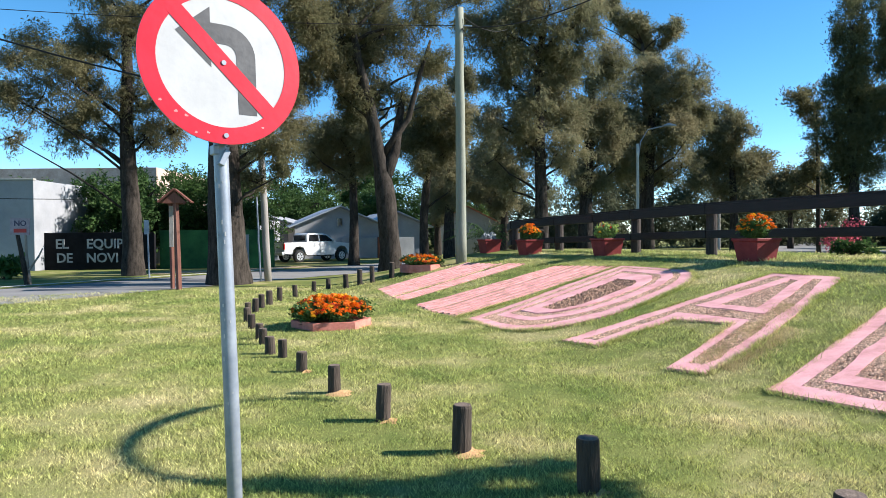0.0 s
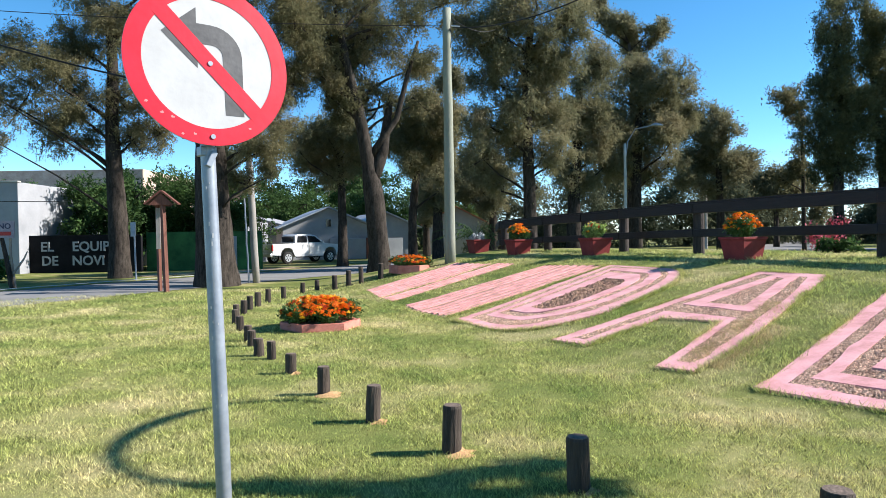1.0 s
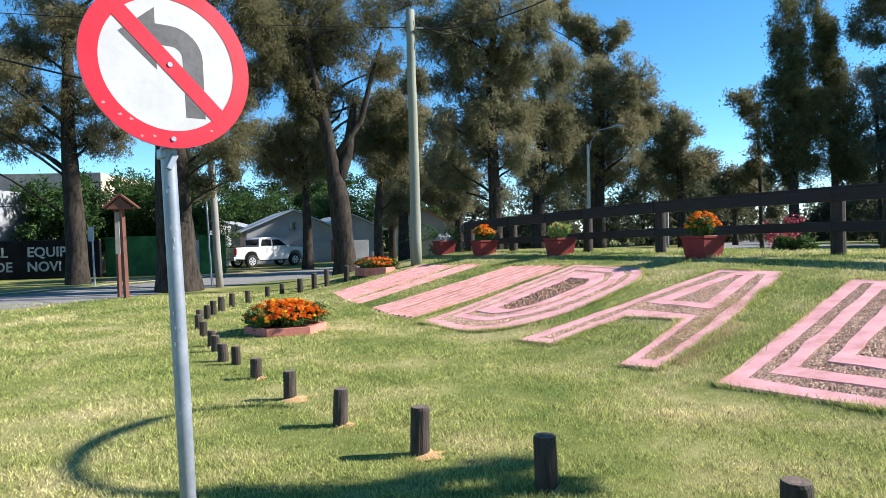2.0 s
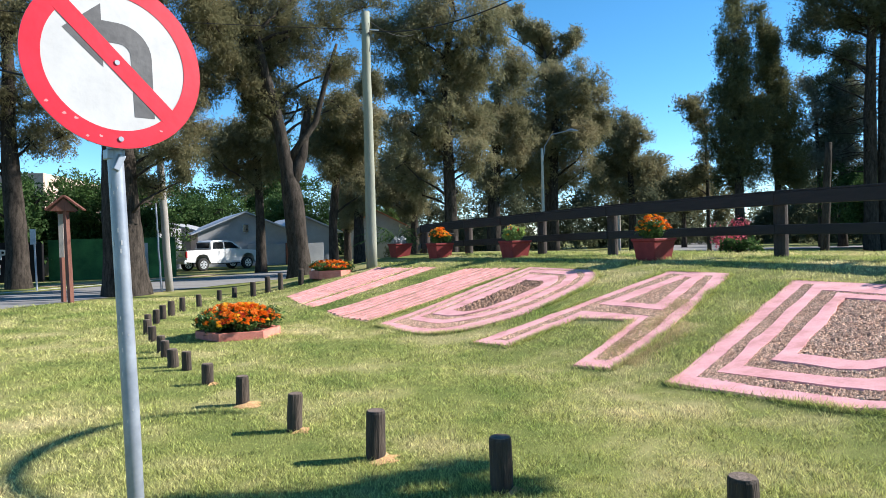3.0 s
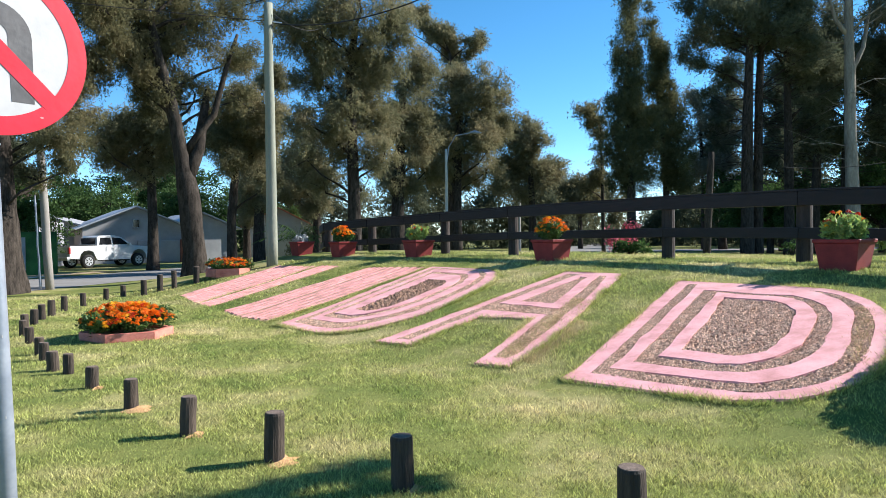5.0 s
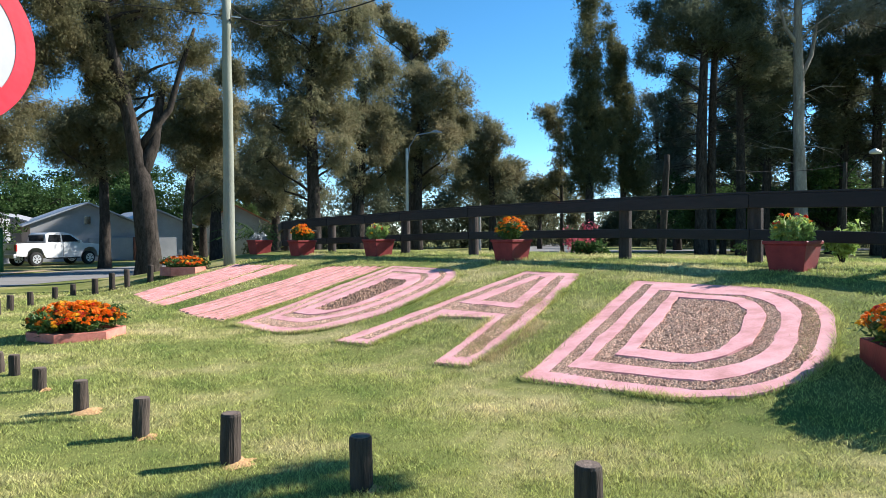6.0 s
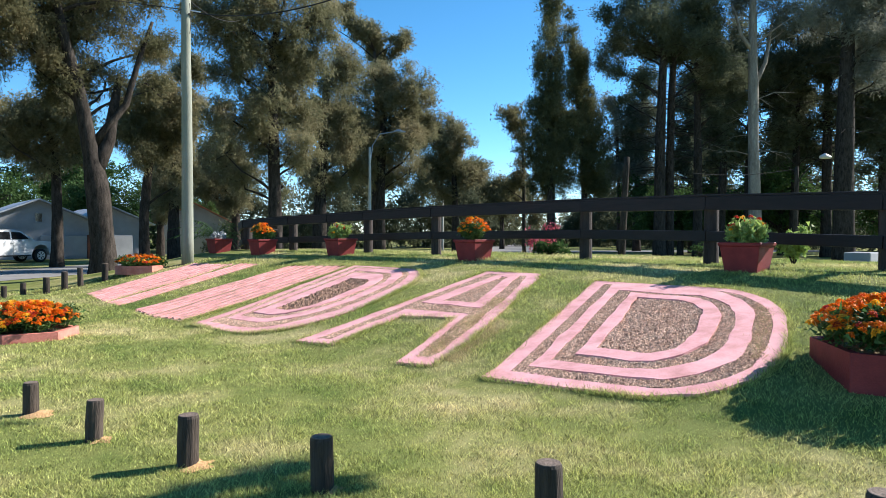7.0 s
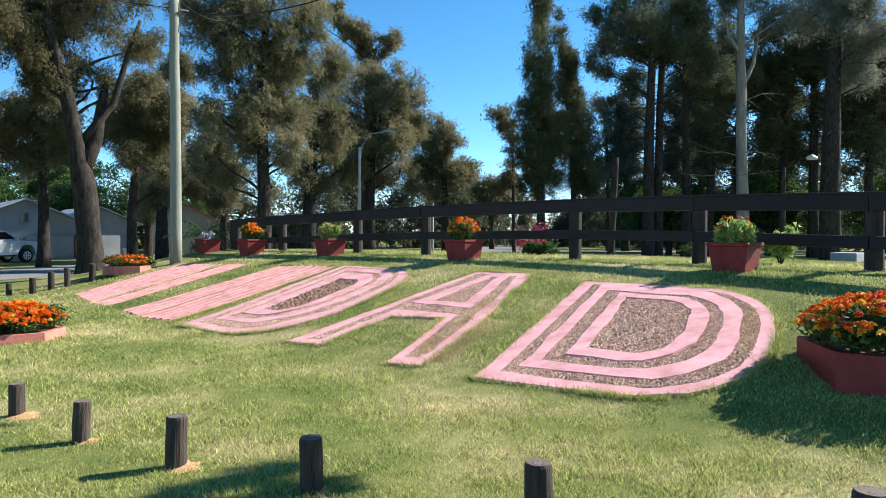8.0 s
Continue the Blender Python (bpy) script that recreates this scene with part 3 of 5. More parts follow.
def herbs(name, parent, spread, height, z, heads, colours, seed, leaf_mat=None, leaves=1500, leaf=0.07, head=0.034):
    """A clump of leafy plants with flower heads on top, as one flowering thing's parts."""
    rng = np.random.default_rng(seed)
    n = 14
    cs = np.stack([rng.uniform(-1, 1, n) * spread * 0.75, rng.uniform(-1, 1, n) * spread * 0.75, z + height * rng.uniform(0.3, 0.62, n)], 1)
    keep = np.hypot(cs[:, 0], cs[:, 1]) < spread * 0.8
    cs = cs[keep]
    v, f = leaf_cloud(rng, cs, np.full(len(cs), spread * 0.36) * rng.uniform(0.8, 1.2, len(cs)), leaves, leaf, leaf * 0.42, -0.2, 0.2, height / spread * 0.9)
    v[:, 2] = np.maximum(v[:, 2], z)
    tagged(raw("leaves", v, f, leaf_mat or M_HERB, parent), kind="stuff")
    for mat, share in colours:
        spots = []
        for _ in range(int(heads * share)):
            a, d = rng.uniform(0, 6.28), spread * 1.02 * math.sqrt(rng.random())
            top = height * (1.0 - 0.5 * (d / spread) ** 2.6)
            spots.append((math.cos(a) * d, math.sin(a) * d, z + top * rng.uniform(0.8, 1.06)))
        flower_heads(rng, spots, head, parent, mat)


def hexagon(rad, turn=0.0):
    return [(rad * math.cos(radians(60 * i + turn)), rad * math.sin(radians(60 * i + turn))) for i in range(6)]


def flower_bed(x, y, rad, wall, turn, height, heads, label, seed, mat=M_BEDRED, sink=0.05):
    z = gz(x, y)
    ob = thing("flower_bed", (x, y, z - sink), 0, label, "flower bed", "hexagonal marigold beds")
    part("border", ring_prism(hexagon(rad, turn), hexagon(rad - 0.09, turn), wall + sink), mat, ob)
    part("soil", prism(hexagon(rad - 0.092, turn), wall + sink - 0.05), M_DIRT, ob)
    herbs("marigolds", ob, rad * 0.97, height, wall + sink - 0.05, heads, ((M_ORANGE, 0.70), (M_YELLOW, 0.17), (M_CRIMSON, 0.13)), seed, leaves=7500, leaf=0.075, head=0.05)
    return ob


flower_bed(-1.98, 12.02, 0.70, 0.13, 73, 0.46, 420, "low red-painted hexagonal bed full of orange marigolds", 11)
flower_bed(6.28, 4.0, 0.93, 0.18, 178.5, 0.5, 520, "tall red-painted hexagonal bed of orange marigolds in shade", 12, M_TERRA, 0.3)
flower_bed(-0.72, 21.7, 0.66, 0.2, 60, 0.36, 180, "small red hexagonal bed with orange and yellow marigolds", 13)


def planter(r, s, label, kind, seed, dz=0.0):
    """A square planter, wider at its rim, with its plants."""
    x, y = from_rs(r, s)
    z = gz(x, y)
    ob = thing("planter", (x, y, z - 0.04), math.degrees(math.atan2(-0.925, 0.38)), label, "planter", "red planters along the fence")
    bm = bmesh.new()
    levels = ((0.25, 0.0), (0.25, 0.03), (0.305, 0.42), (0.325, 0.425), (0.33, 0.48), (0.285, 0.48), (0.275, 0.43))
    rings = [[bm.verts.new((sx * w, sy * w, h)) for sx, sy in ((-1, -1), (1, -1), (1, 1), (-1, 1))] for w, h in levels]
    for lo, hi in zip(rings, rings[1:]):
        for k in range(4):
            bm.faces.new((lo[k], lo[(k + 1) % 4], hi[(k + 1) % 4], hi[k]))
    bm.faces.new(rings[0][::-1])
    bmesh.ops.recalc_face_normals(bm, faces=bm.faces)
    bmesh.ops.bevel(bm, geom=list(bm.edges), offset=0.008, segments=1, affect="EDGES")
    part("tub", bm, M_TERRA, ob)
    part("soil", box((0.53, 0.53, 0.03), pose(0, 0, 0.42)), M_DIRT, ob)
    if kind == "marigold":
        herbs("plants", ob, 0.35, 0.50, 0.44, 125, ((M_ORANGE, 0.7), (M_YELLOW, 0.3)), seed, leaves=2600, leaf=0.075, head=0.045)
    elif kind == "mixed":
        herbs("plants", ob, 0.29, 0.46, 0.44, 26, ((M_CRIMSON, 0.7), (M_YELLOW, 0.3)), seed, M_LIGHTLEAF, 2400, 0.095, 0.042)
    else:
        herbs("plants", ob, 0.3, 0.3, 0.44, 10, ((M_GREY, 1.0),), seed, M_GREY, 700, 0.09, 0.03)
    return ob


planter(-4.3, 5.2, "red tapered planter with leafy plants and few red blooms", "mixed", 21)
planter(-10.2, 5.25, "red tapered planter with tall orange marigolds", "marigold", 22)
planter(-15.0, 5.15, "red tapered planter with pale green plants and red blooms", "mixed", 23)
planter(-18.4, 4.75, "red tapered planter with orange marigolds", "marigold", 24)
planter(-21.2, 4.75, "red tapered planter with silvery succulent", "silver", 25)

# ---- the curved line of short posts ----
POSTS = [(3.25, 2.25, 0.335, 0.088), (1.93, 3.2, 0.35, 0.078), (0.89, 4.18, 0.34, 0.072), (0.12, 4.96, 0.355, 0.072), (-0.53, 5.84, 0.315, 0.064), (-1.12, 6.9, 0.285, 0.064), (-1.68, 8.0, 0.235, 0.065),
         (-2.13, 8.98, 0.235, 0.06), (-2.36, 9.24, 0.235, 0.07), (-2.68, 10.07, 0.235, 0.062), (-2.88, 10.6, 0.24, 0.062), (-3.33, 11.8, 0.25, 0.065), (-3.69, 12.75, 0.26, 0.062), (-3.92, 13.65, 0.27, 0.065),
         (-3.97, 14.35, 0.29, 0.068), (-4.08, 15.25, 0.30, 0.07), (-4.07, 15.9, 0.33, 0.075), (-4.06, 16.85, 0.33, 0.07), (-3.9, 17.9, 0.31, 0.065), (-3.7, 19.45, 0.30, 0.065), (-3.45, 20.4, 0.30, 0.07),
         (-2.9, 20.3, 0.42, 0.08), (-2.55, 20.8, 0.47, 0.08), (-2.18, 20.9, 0.50, 0.075), (-1.60, 21.1, 0.48, 0.085)]
for i, (x, y, h, rad) in enumerate(POSTS):
    rng = random.Random(100 + i)
    round_post("bollard_post", x, y, gz(x, y), h, rad, M_POST, "short dark creosoted round timber post in the lawn", "post", "posts edging the lawn",
               (rng.uniform(-0.012, 0.012), rng.uniform(-0.012, 0.012)), 100 + i, M_POSTTOP)

def soil_patch(x, y, rad, seed):
    rng = random.Random(seed)
    bm = bmesh.new()
    c = bm.verts.new((x, y, gz(x, y) + 0.035))
    ring = []
    for k in range(14):
        d = rad * rng.uniform(0.6, 1.25)
        px, py = x + d * math.cos(k * math.pi / 7), y + d * math.sin(k * math.pi / 7)
        ring.append(bm.verts.new((px, py, gz(px, py) + 0.004)))
    for k in range(14):
        bm.faces.new((c, ring[k], ring[(k + 1) % 14]))
    return tagged(part("soil_patch", bm, M_CLAY), "bare orange soil at the foot of a post", "soil", "bare soil by the posts")


for i, rad in ((3, 0.13), (4, 0.1), (5, 0.15), (6, 0.09), (2, 0.08)):
    soil_patch(POSTS[i][0] + 0.05, POSTS[i][1] - 0.02, rad, 300 + i)

# ---- the traffic sign ----
sign = thing("traffic_sign", (-0.80, 2.514, 0.0), 0, "round red-rimmed road sign forbidding a turn, on a grey steel pole", "road sign")
SIGN_M = pose(0, 0, 2.237, 0, 0, 37.1) @ pose(0, 0, 0, 87.0, 0, 0)


def on_sign(outline, lift, depth):
    return prism(outline, depth, SIGN_M @ Matrix.Translation((0, 0, lift)))


part("plate", prism(arc(0, 0, 0.3, 0, 355, 71), 0.004, SIGN_M @ Matrix.Translation((0, 0, -0.004))), M_GALV, sign, "grey metal back plate")
part("face", on_sign(arc(0, 0, 0.298, 0, 355, 71), 0.0, 0.001), M_WHITE, sign, "white reflective face")
part("rim", ring_prism(arc(0, 0, 0.3, 0, 355, 71), arc(0, 0, 0.238, 0, 355, 71), 0.0012, SIGN_M @ Matrix.Translation((0, 0, 0.0015))), M_RED, sign, "red ring")
SP = 0.052
arrow = [(0.052, -0.185), (0.122, -0.185), (0.122, 0.03)] + arc(0.01, 0.03, 0.112, 0, 90, 8)[1:] + [(-0.045, 0.142), (-0.045, 0.2), (-0.17, 0.095), (-0.045, -0.022), (-0.045, 0.068), (0.01, 0.068)] + arc(0.01, 0.03, 0.038, 90, 0, 5)[1:]
part("arrow", on_sign(arrow, 0.0012, 0.0008), M_BLACK, sign, "faded black arrow bent to the left")
part("bar", on_sign([(-0.155, 0.198), (-0.195, 0.155), (0.155, -0.198), (0.195, -0.155)], 0.0022, 0.0012), M_RED, sign, "red diagonal bar")
for bx, by in ((0.0, 0.0), (0.0, -0.268), (0.0, 0.268)):
    part("bolt", on_sign(arc(bx, by, 0.009, 0, 320, 8), 0.0034, 0.004), M_GALV, sign, "steel bolt")
back = Vector((math.sin(radians(37.1)), -math.cos(radians(37.1)), 0)) * -0.055
part("pole", tube([(back.x + 0.055, back.y, -0.3), (back.x + 0.03, back.y, 1.0), (back.x + 0.004, back.y, 1.93), (back.x - 0.006, back.y, 2.55)], [0.0285, 0.0285, 0.027, 0.027], 18), M_GALV, sign, "scuffed grey steel pole", smooth=True)
part("bracket", box((0.06, 0.05, 0.035), pose(back.x, back.y, 1.905, 0, 0, 37), 0.004), M_GALV, sign)
part("clamp", box((0.022, 0.03, 0.06), pose(back.x + 0.012, back.y - 0.03, 1.865, 0, 25, 37), 0.003), M_GALV, sign)


# scuffs on the sign's ring and flaked paint on its pole
rng = random.Random(9)
for a, d in ((228, 0.262), (236, 0.25), (248, 0.285), (256, 0.27), (302, 0.268), (215, 0.28)):
    cx, cy = d * math.cos(radians(a)), d * math.sin(radians(a))
    flake = [(cx + rng.uniform(0.35, 1) * 0.009 * math.cos(k), cy + rng.uniform(0.35, 1) * 0.007 * math.sin(k)) for k in (0.3, 1.1, 2.0, 2.9, 3.8, 4.9, 5.7)]
    part("scuff", on_sign(flake, 0.0029, 0.0006), M_SCUFF, sign, "pale scuff in the red")
for k in range(16):
    h = rng.uniform(0.55, 1.85)
    cx = back.x + 0.03 - 0.027 * (h - 1.0) / 0.93 if h > 1.0 else back.x + 0.03 + 0.025 * (1.0 - h) / 1.3
    a = radians(rng.choice((-95, -60, -75, -120)) + rng.uniform(-12, 12))
    size = rng.uniform(0.4, 1.0)
    m = pose(cx + 0.0284 * math.cos(a), back.y + 0.0284 * math.sin(a), h, 0, 0, math.degrees(a) + 90)
    part("paint_flake", box((0.005 * size, 0.0016, 0.016 * size), m), M_WHITE, sign)


# ---- poles, lamps and cables ----
def utility_pole(x, y, height, rad, label, mat=M_POLE, lean=(0, 0), name="utility_pole"):
    z = gz(x, y)
    ob = thing(name, (x, y, z - 0.2), 0, label, "utility pole", "street poles")
    rng = random.Random(int(x * 10))
    pts = [(lean[0] * k / 8 + rng.uniform(-0.01, 0.01), lean[1] * k / 8, (height + 0.2) * k / 8) for k in range(9)]
    part("shaft", tube(pts, [rad * (1.12 - 0.3 * k / 8) for k in range(9)], 14), mat, ob, smooth=True)
    return ob


up = utility_pole(0.58, 21.8, 8.1, 0.16, "tall grey-green wooden utility pole on the bank")
part("insulator", tube([(0.05, 0, 7.75), (0.4, -0.1, 7.7)], [0.02, 0.02], 6), M_CHROME, up)
part("insulator", tube([(0.0, 0.1, 7.6), (0.1, -0.15, 7.6)], [0.03, 0.03], 6), M_CABLE, up)
part("service_pipe", tube([(0.1, -0.19, 7.9), (0.13, -0.2, 7.3), (0.1, -0.19, 7.0)], [0.012, 0.012, 0.012], 6), M_CABLE, up)
utility_pole(-6.22, 24.2, 11.0, 0.115, "grey wooden utility pole beside a thin pipe", M_GREYPOLE, lean=(-0.45, 0))
pipe = utility_pole(-6.45, 24.1, 3.0, 0.035, "thin grey metal pipe beside a wooden pole", M_GALV, (-0.12, 0), "metal_pipe")


def street_lamp(x, y, height, reach, label, rad=0.08):
    ob = utility_pole(x, y, height, rad, label, M_KERB, name="street_lamp")
    part("arm", tube([(0, 0, height - 0.8), (0.15, 0, height + 0.3), (0.55, 0, height + 0.95), (reach, 0, height + 1.15)], [0.03] * 4, 8), M_GALV, ob)
    part("lamp_head", tube([(reach - 0.1, 0, height + 1.16), (reach + 0.15, 0, height + 1.19), (reach + 0.55, 0, height + 1.15)], [0.04, 0.1, 0.03], 10), M_GALV, ob)
    return ob


street_lamp(10.3, 36, 6.3, 1.5, "slim concrete street lamp pole with a curved arm")
street_lamp(22.3, 55, 5.6, 2.0, "distant slim street lamp pole with arm", 0.09)
lamp = utility_pole(18.7, 16.0, 3.1, 0.07, "dark street lamp pole among the trees", M_BARK, name="street_lamp")
part("arm", tube([(0, 0, 2.6), (0.15, -0.06, 3.0), (0.55, -0.23, 3.45), (0.8, -0.34, 3.62)], [0.016] * 4, 8), M_BARK, lamp)
part("lamp_head", tube([(0.68, -0.29, 3.6), (0.82, -0.35, 3.64), (1.0, -0.42, 3.6)], [0.05, 0.095, 0.04], 10), M_WHITE, lamp, "white lamp housing")
utility_pole(13.55, 18.15, 3.2, 0.11, "old dark wooden pole behind the fence", M_BARK, (0.2, 0), "wooden_pole")


def cable(a, b, sag, rad, label):
    a, b = Vector(a), Vector(b)
    pts = [a.lerp(b, k / 16) + Vector((0, 0, -4 * sag * (k / 16) * (1 - k / 16))) for k in range(17)]
    return tagged(part("overhead_cable", tube(pts, [rad] * 17, 6), M_CABLE), label, "cable", "overhead cables")


cable((0.79, 21.74, 8.18), (4.43, 14.85, 7.23), 0.35, 0.018, "black overhead cable from a wooden pole")
cable((0.63, 21.79, 8.24), (-24, 19.0, 9.1), 0.35, 0.012, "thin black overhead cable over the lawn")
cable((0.6, 21.8, 8.6), (3.0, 30, 10.6), 0.3, 0.012, "thin black overhead cable over the bank")
cable((-16.9, 22.0, 8.9), (-8.0, 22.0, 6.4), 0.15, 0.03, "black overhead cable before the trees")
cable((-30, 27, 3.9), (-16.2, 30, 3.3), 0.15, 0.016, "thin black cable along a white wall")
cable((18.7, 16.0, 3.7), (15.65, 17.26, 3.55), 0.12, 0.01, "sagging cable between the trees")


# ---- trees ----
def crown_leaves(rng, centres, radii, count, length, width, droop, flat, fill=0, spread=1.0, pads_each=9):
    """Foliage in three steps: every mass carries rounded pads, every pad feathery tufts, every tuft fine leaves."""
    centres, radii = np.asarray(centres, float), np.asarray(radii, float)

    def ways(n, up):
        w = rng.normal(size=(n, 3)) + np.array([0, 0, up])
        return w / np.linalg.norm(w, axis=1)[:, None]

    own_mass = len(centres)
    if fill:
        one, two = rng.integers(own_mass, size=(2, fill))
        mix = rng.uniform(0.25, 0.75, (fill, 1))
        inner = centres[one] * mix + centres[two] * (1 - mix) + rng.normal(size=(fill, 3)) * 0.35
        centres, radii = np.concatenate([centres, inner]), np.concatenate([radii, (radii[one] + radii[two]) * 0.42])
    n_pad = pads_each * len(centres)
    owner = np.repeat(np.arange(len(centres)), pads_each)
    pads = centres[owner] + ways(n_pad, 0.1) * np.array([1, 1, flat]) * (radii[owner] * rng.uniform(0.3, spread, n_pad))[:, None]
    pad_r = radii[owner] * rng.uniform(0.34, 0.62, n_pad) * (9 / pads_each) ** 0.5
    per = 26
    n_tuft = count // per
    which = rng.choice(n_pad, n_tuft, p=pad_r ** 2 / (pad_r ** 2).sum())
    out = ways(n_tuft, 0.25)
    tufts = pads[which] + out * np.array([1, 1, flat]) * (pad_r[which] * (0.2 + 0.9 * rng.random(n_tuft) ** 0.6))[:, None]
    sway = out * 0.7 + np.array([0, 0, -droop]) + rng.normal(size=(n_tuft, 3)) * 0.35
    sway /= np.linalg.norm(sway, axis=1)[:, None]
    long = length * 3.2 * rng.uniform(0.6, 1.4, n_tuft)
    own = np.repeat(np.arange(n_tuft), per)
    n = len(own)
    at = tufts[own] + sway[own] * (long[own] * rng.uniform(-0.5, 0.5, n))[:, None] + rng.normal(size=(n, 3)) * (long[own] * 0.2)[:, None]
    axis = sway[own] + rng.normal(size=(n, 3)) * 0.5
    axis /= np.linalg.norm(axis, axis=1)[:, None]
    side = np.cross(axis, rng.normal(size=(n, 3)))
    side /= np.linalg.norm(side, axis=1)[:, None] + 1e-9
    ln, wd = length * rng.uniform(0.5, 1.3, (n, 1)), width * rng.uniform(0.6, 1.3, (n, 1))
    verts = np.stack([at - axis * ln * 0.5 - side * wd * 0.5, at - axis * ln * 0.5 + side * wd * 0.5, at + axis * ln * 0.5], 1).reshape(-1, 3)
    return verts, np.arange(n * 3).reshape(-1, 3), pads, pad_r


def rough_trunk(line, radii, seed):
    """A trunk along a line, flared at its foot, furrowed and knotty."""
    pts, rad = [], []
    steps = 7
    for k in range((len(line) - 1) * steps + 1):
        i, f = min(k // steps, len(line) - 2), (k - min(k // steps, len(line) - 2) * steps) / steps
        pts.append(line[i].lerp(line[i + 1], f))
        rad.append(radii[i] + (radii[i + 1] - radii[i]) * f)
    bm = bmesh.new()
    add_tube(bm, pts, rad, 20)
    for k, v in enumerate(bm.verts):
        ring = min(k // 20, len(pts) - 1)
        away = v.co - pts[ring]
        a = k % 20 / 20 * 6.283
        rib = 0.10 * noise.noise(Vector((math.cos(a) * 2.6, math.sin(a) * 2.6, v.co.z * 0.5 + seed))) + 0.07 * noise.noise(Vector((math.cos(a) * 7, math.sin(a) * 7, v.co.z * 2.2 + seed)))
        flare = 0.12 * math.exp(-max(0, v.co.z) / (rad[0] * 1.2)) * (1 + 0.5 * math.sin(a * 4 + seed))
        v.co += away * (rib + flare)
    bmesh.ops.recalc_face_normals(bm, faces=bm.faces)
    return bm


def tree(name, x, y, label, leaf_mat, trunk, masses, seed=1, leaves=60000, length=0.2, width=0.05, droop=0.55, flat=0.85, bark=None, forks=(), twigs=0, fill=0.8, spread=1.0, pads=9):
    """trunk: (across, along, height, radius) up the stem; masses: (across, along, height, radius) of the crown's leafy heads;
    forks: (height on the stem, reach across, height of the tip, radius)."""
    rng = np.random.default_rng(seed)
    ob = thing(name, (x, y, gz(x, y) - 0.15), 0, label, "tree", "trees")
    bark = bark or M_BARK
    line, radii = [Vector(p[:3]) for p in trunk], [p[3] for p in trunk]
    part("trunk", rough_trunk(line, radii, seed), bark, ob, smooth=True)

    def stem(z):
        for k in range(len(line) - 1):
            if z <= line[k + 1].z or k == len(line) - 2:
                f = min(1.0, max(0.0, (z - line[k].z) / (line[k + 1].z - line[k].z)))
                return line[k].lerp(line[k + 1], f), radii[k] + (radii[k + 1] - radii[k]) * f

    for z0, reach, z1, rad in forks:
        a = stem(z0)[0]
        b = Vector((a.x + reach, a.y + 0.3, z1))
        mid = a.lerp(b, 0.45) + Vector((reach * 0.12, 0, -0.1 * (z1 - z0)))
        bm = tube([a, a.lerp(mid, 0.6), mid, mid.lerp(b, 0.5) + Vector((0, 0, 0.15)), b], [rad * 1.1, rad, rad * 0.85, rad * 0.65, rad * 0.4], 10)
        part("limb", bm, bark, ob, smooth=True)
    v, f, spots, spot_r = crown_leaves(rng, [m[:3] for m in masses], [m[3] for m in masses], leaves, length, width, droop, flat, int(len(masses) * fill), spread, pads)
    if flat < 1.0:
        for m in masses:
            c = Vector(m[:3])
            s0, r0 = stem(max(line[0].z + 1.5, c.z - max(0.8, 0.7 * math.hypot(c.x, c.y))))
            r0 = min(r0 * 0.6, 0.035 + 0.035 * m[3])
            mid = s0.lerp(c, 0.5) + Vector((rng.normal() * 0.2, rng.normal() * 0.2, 0.04 * (c - s0).length))
            part("limb", tube([s0, s0.lerp(mid, 0.5) + Vector((0, 0, 0.06)), mid, c], [r0, r0 * 0.85, r0 * 0.65, r0 * 0.3], 7), bark, ob, smooth=True)
        bm = bmesh.new()
        for k in range(0, 9 * len(masses), 2):
            m = masses[k // 9]
            add_tube(bm, [m[:3], tuple((np.array(m[:3]) + spots[k]) / 2 + rng.normal(size=3) * 0.08), tuple(spots[k])], [0.04, 0.028, 0.012], 5)
        tagged(part("brushwood", bm, bark, ob), kind="stuff")
    if twigs:
        bm = bmesh.new()
        low, high = 0.3 * line[-1].z, 0.95 * line[-1].z
        for i in range(twigs):
            s0 = stem(rng.uniform(low, high))[0]
            a, ln = rng.uniform(0, 6.28), rng.uniform(0.8, 2.6)
            way = Vector((math.cos(a), math.sin(a), rng.uniform(-0.2, 0.5)))
            mid = s0 + way * ln * 0.55 + Vector((0, 0, rng.normal() * 0.15))
            end = mid + (way + Vector((rng.normal() * 0.3, rng.normal() * 0.3, -0.35))) * ln * 0.5
            add_tube(bm, [s0, mid, end], [0.035, 0.022, 0.008], 5)
            for k in range(3):
                q = mid.lerp(end, k / 3)
                add_tube(bm, [q, q + (way + Vector(rng.normal(size=3) * 0.8)) * ln * 0.3], [0.012, 0.005], 4)
        tagged(part("dead_wood", bm, bark, ob), kind="stuff")
    raw("crown", v, f, leaf_mat, ob)
    return ob


def copy_tree(ob, x, y, turn, scale=1.0):
    return copy_thing(ob, pose(x, y, gz(x, y) - 0.15, 0, 0, turn) @ Matrix.Scale(scale, 4))


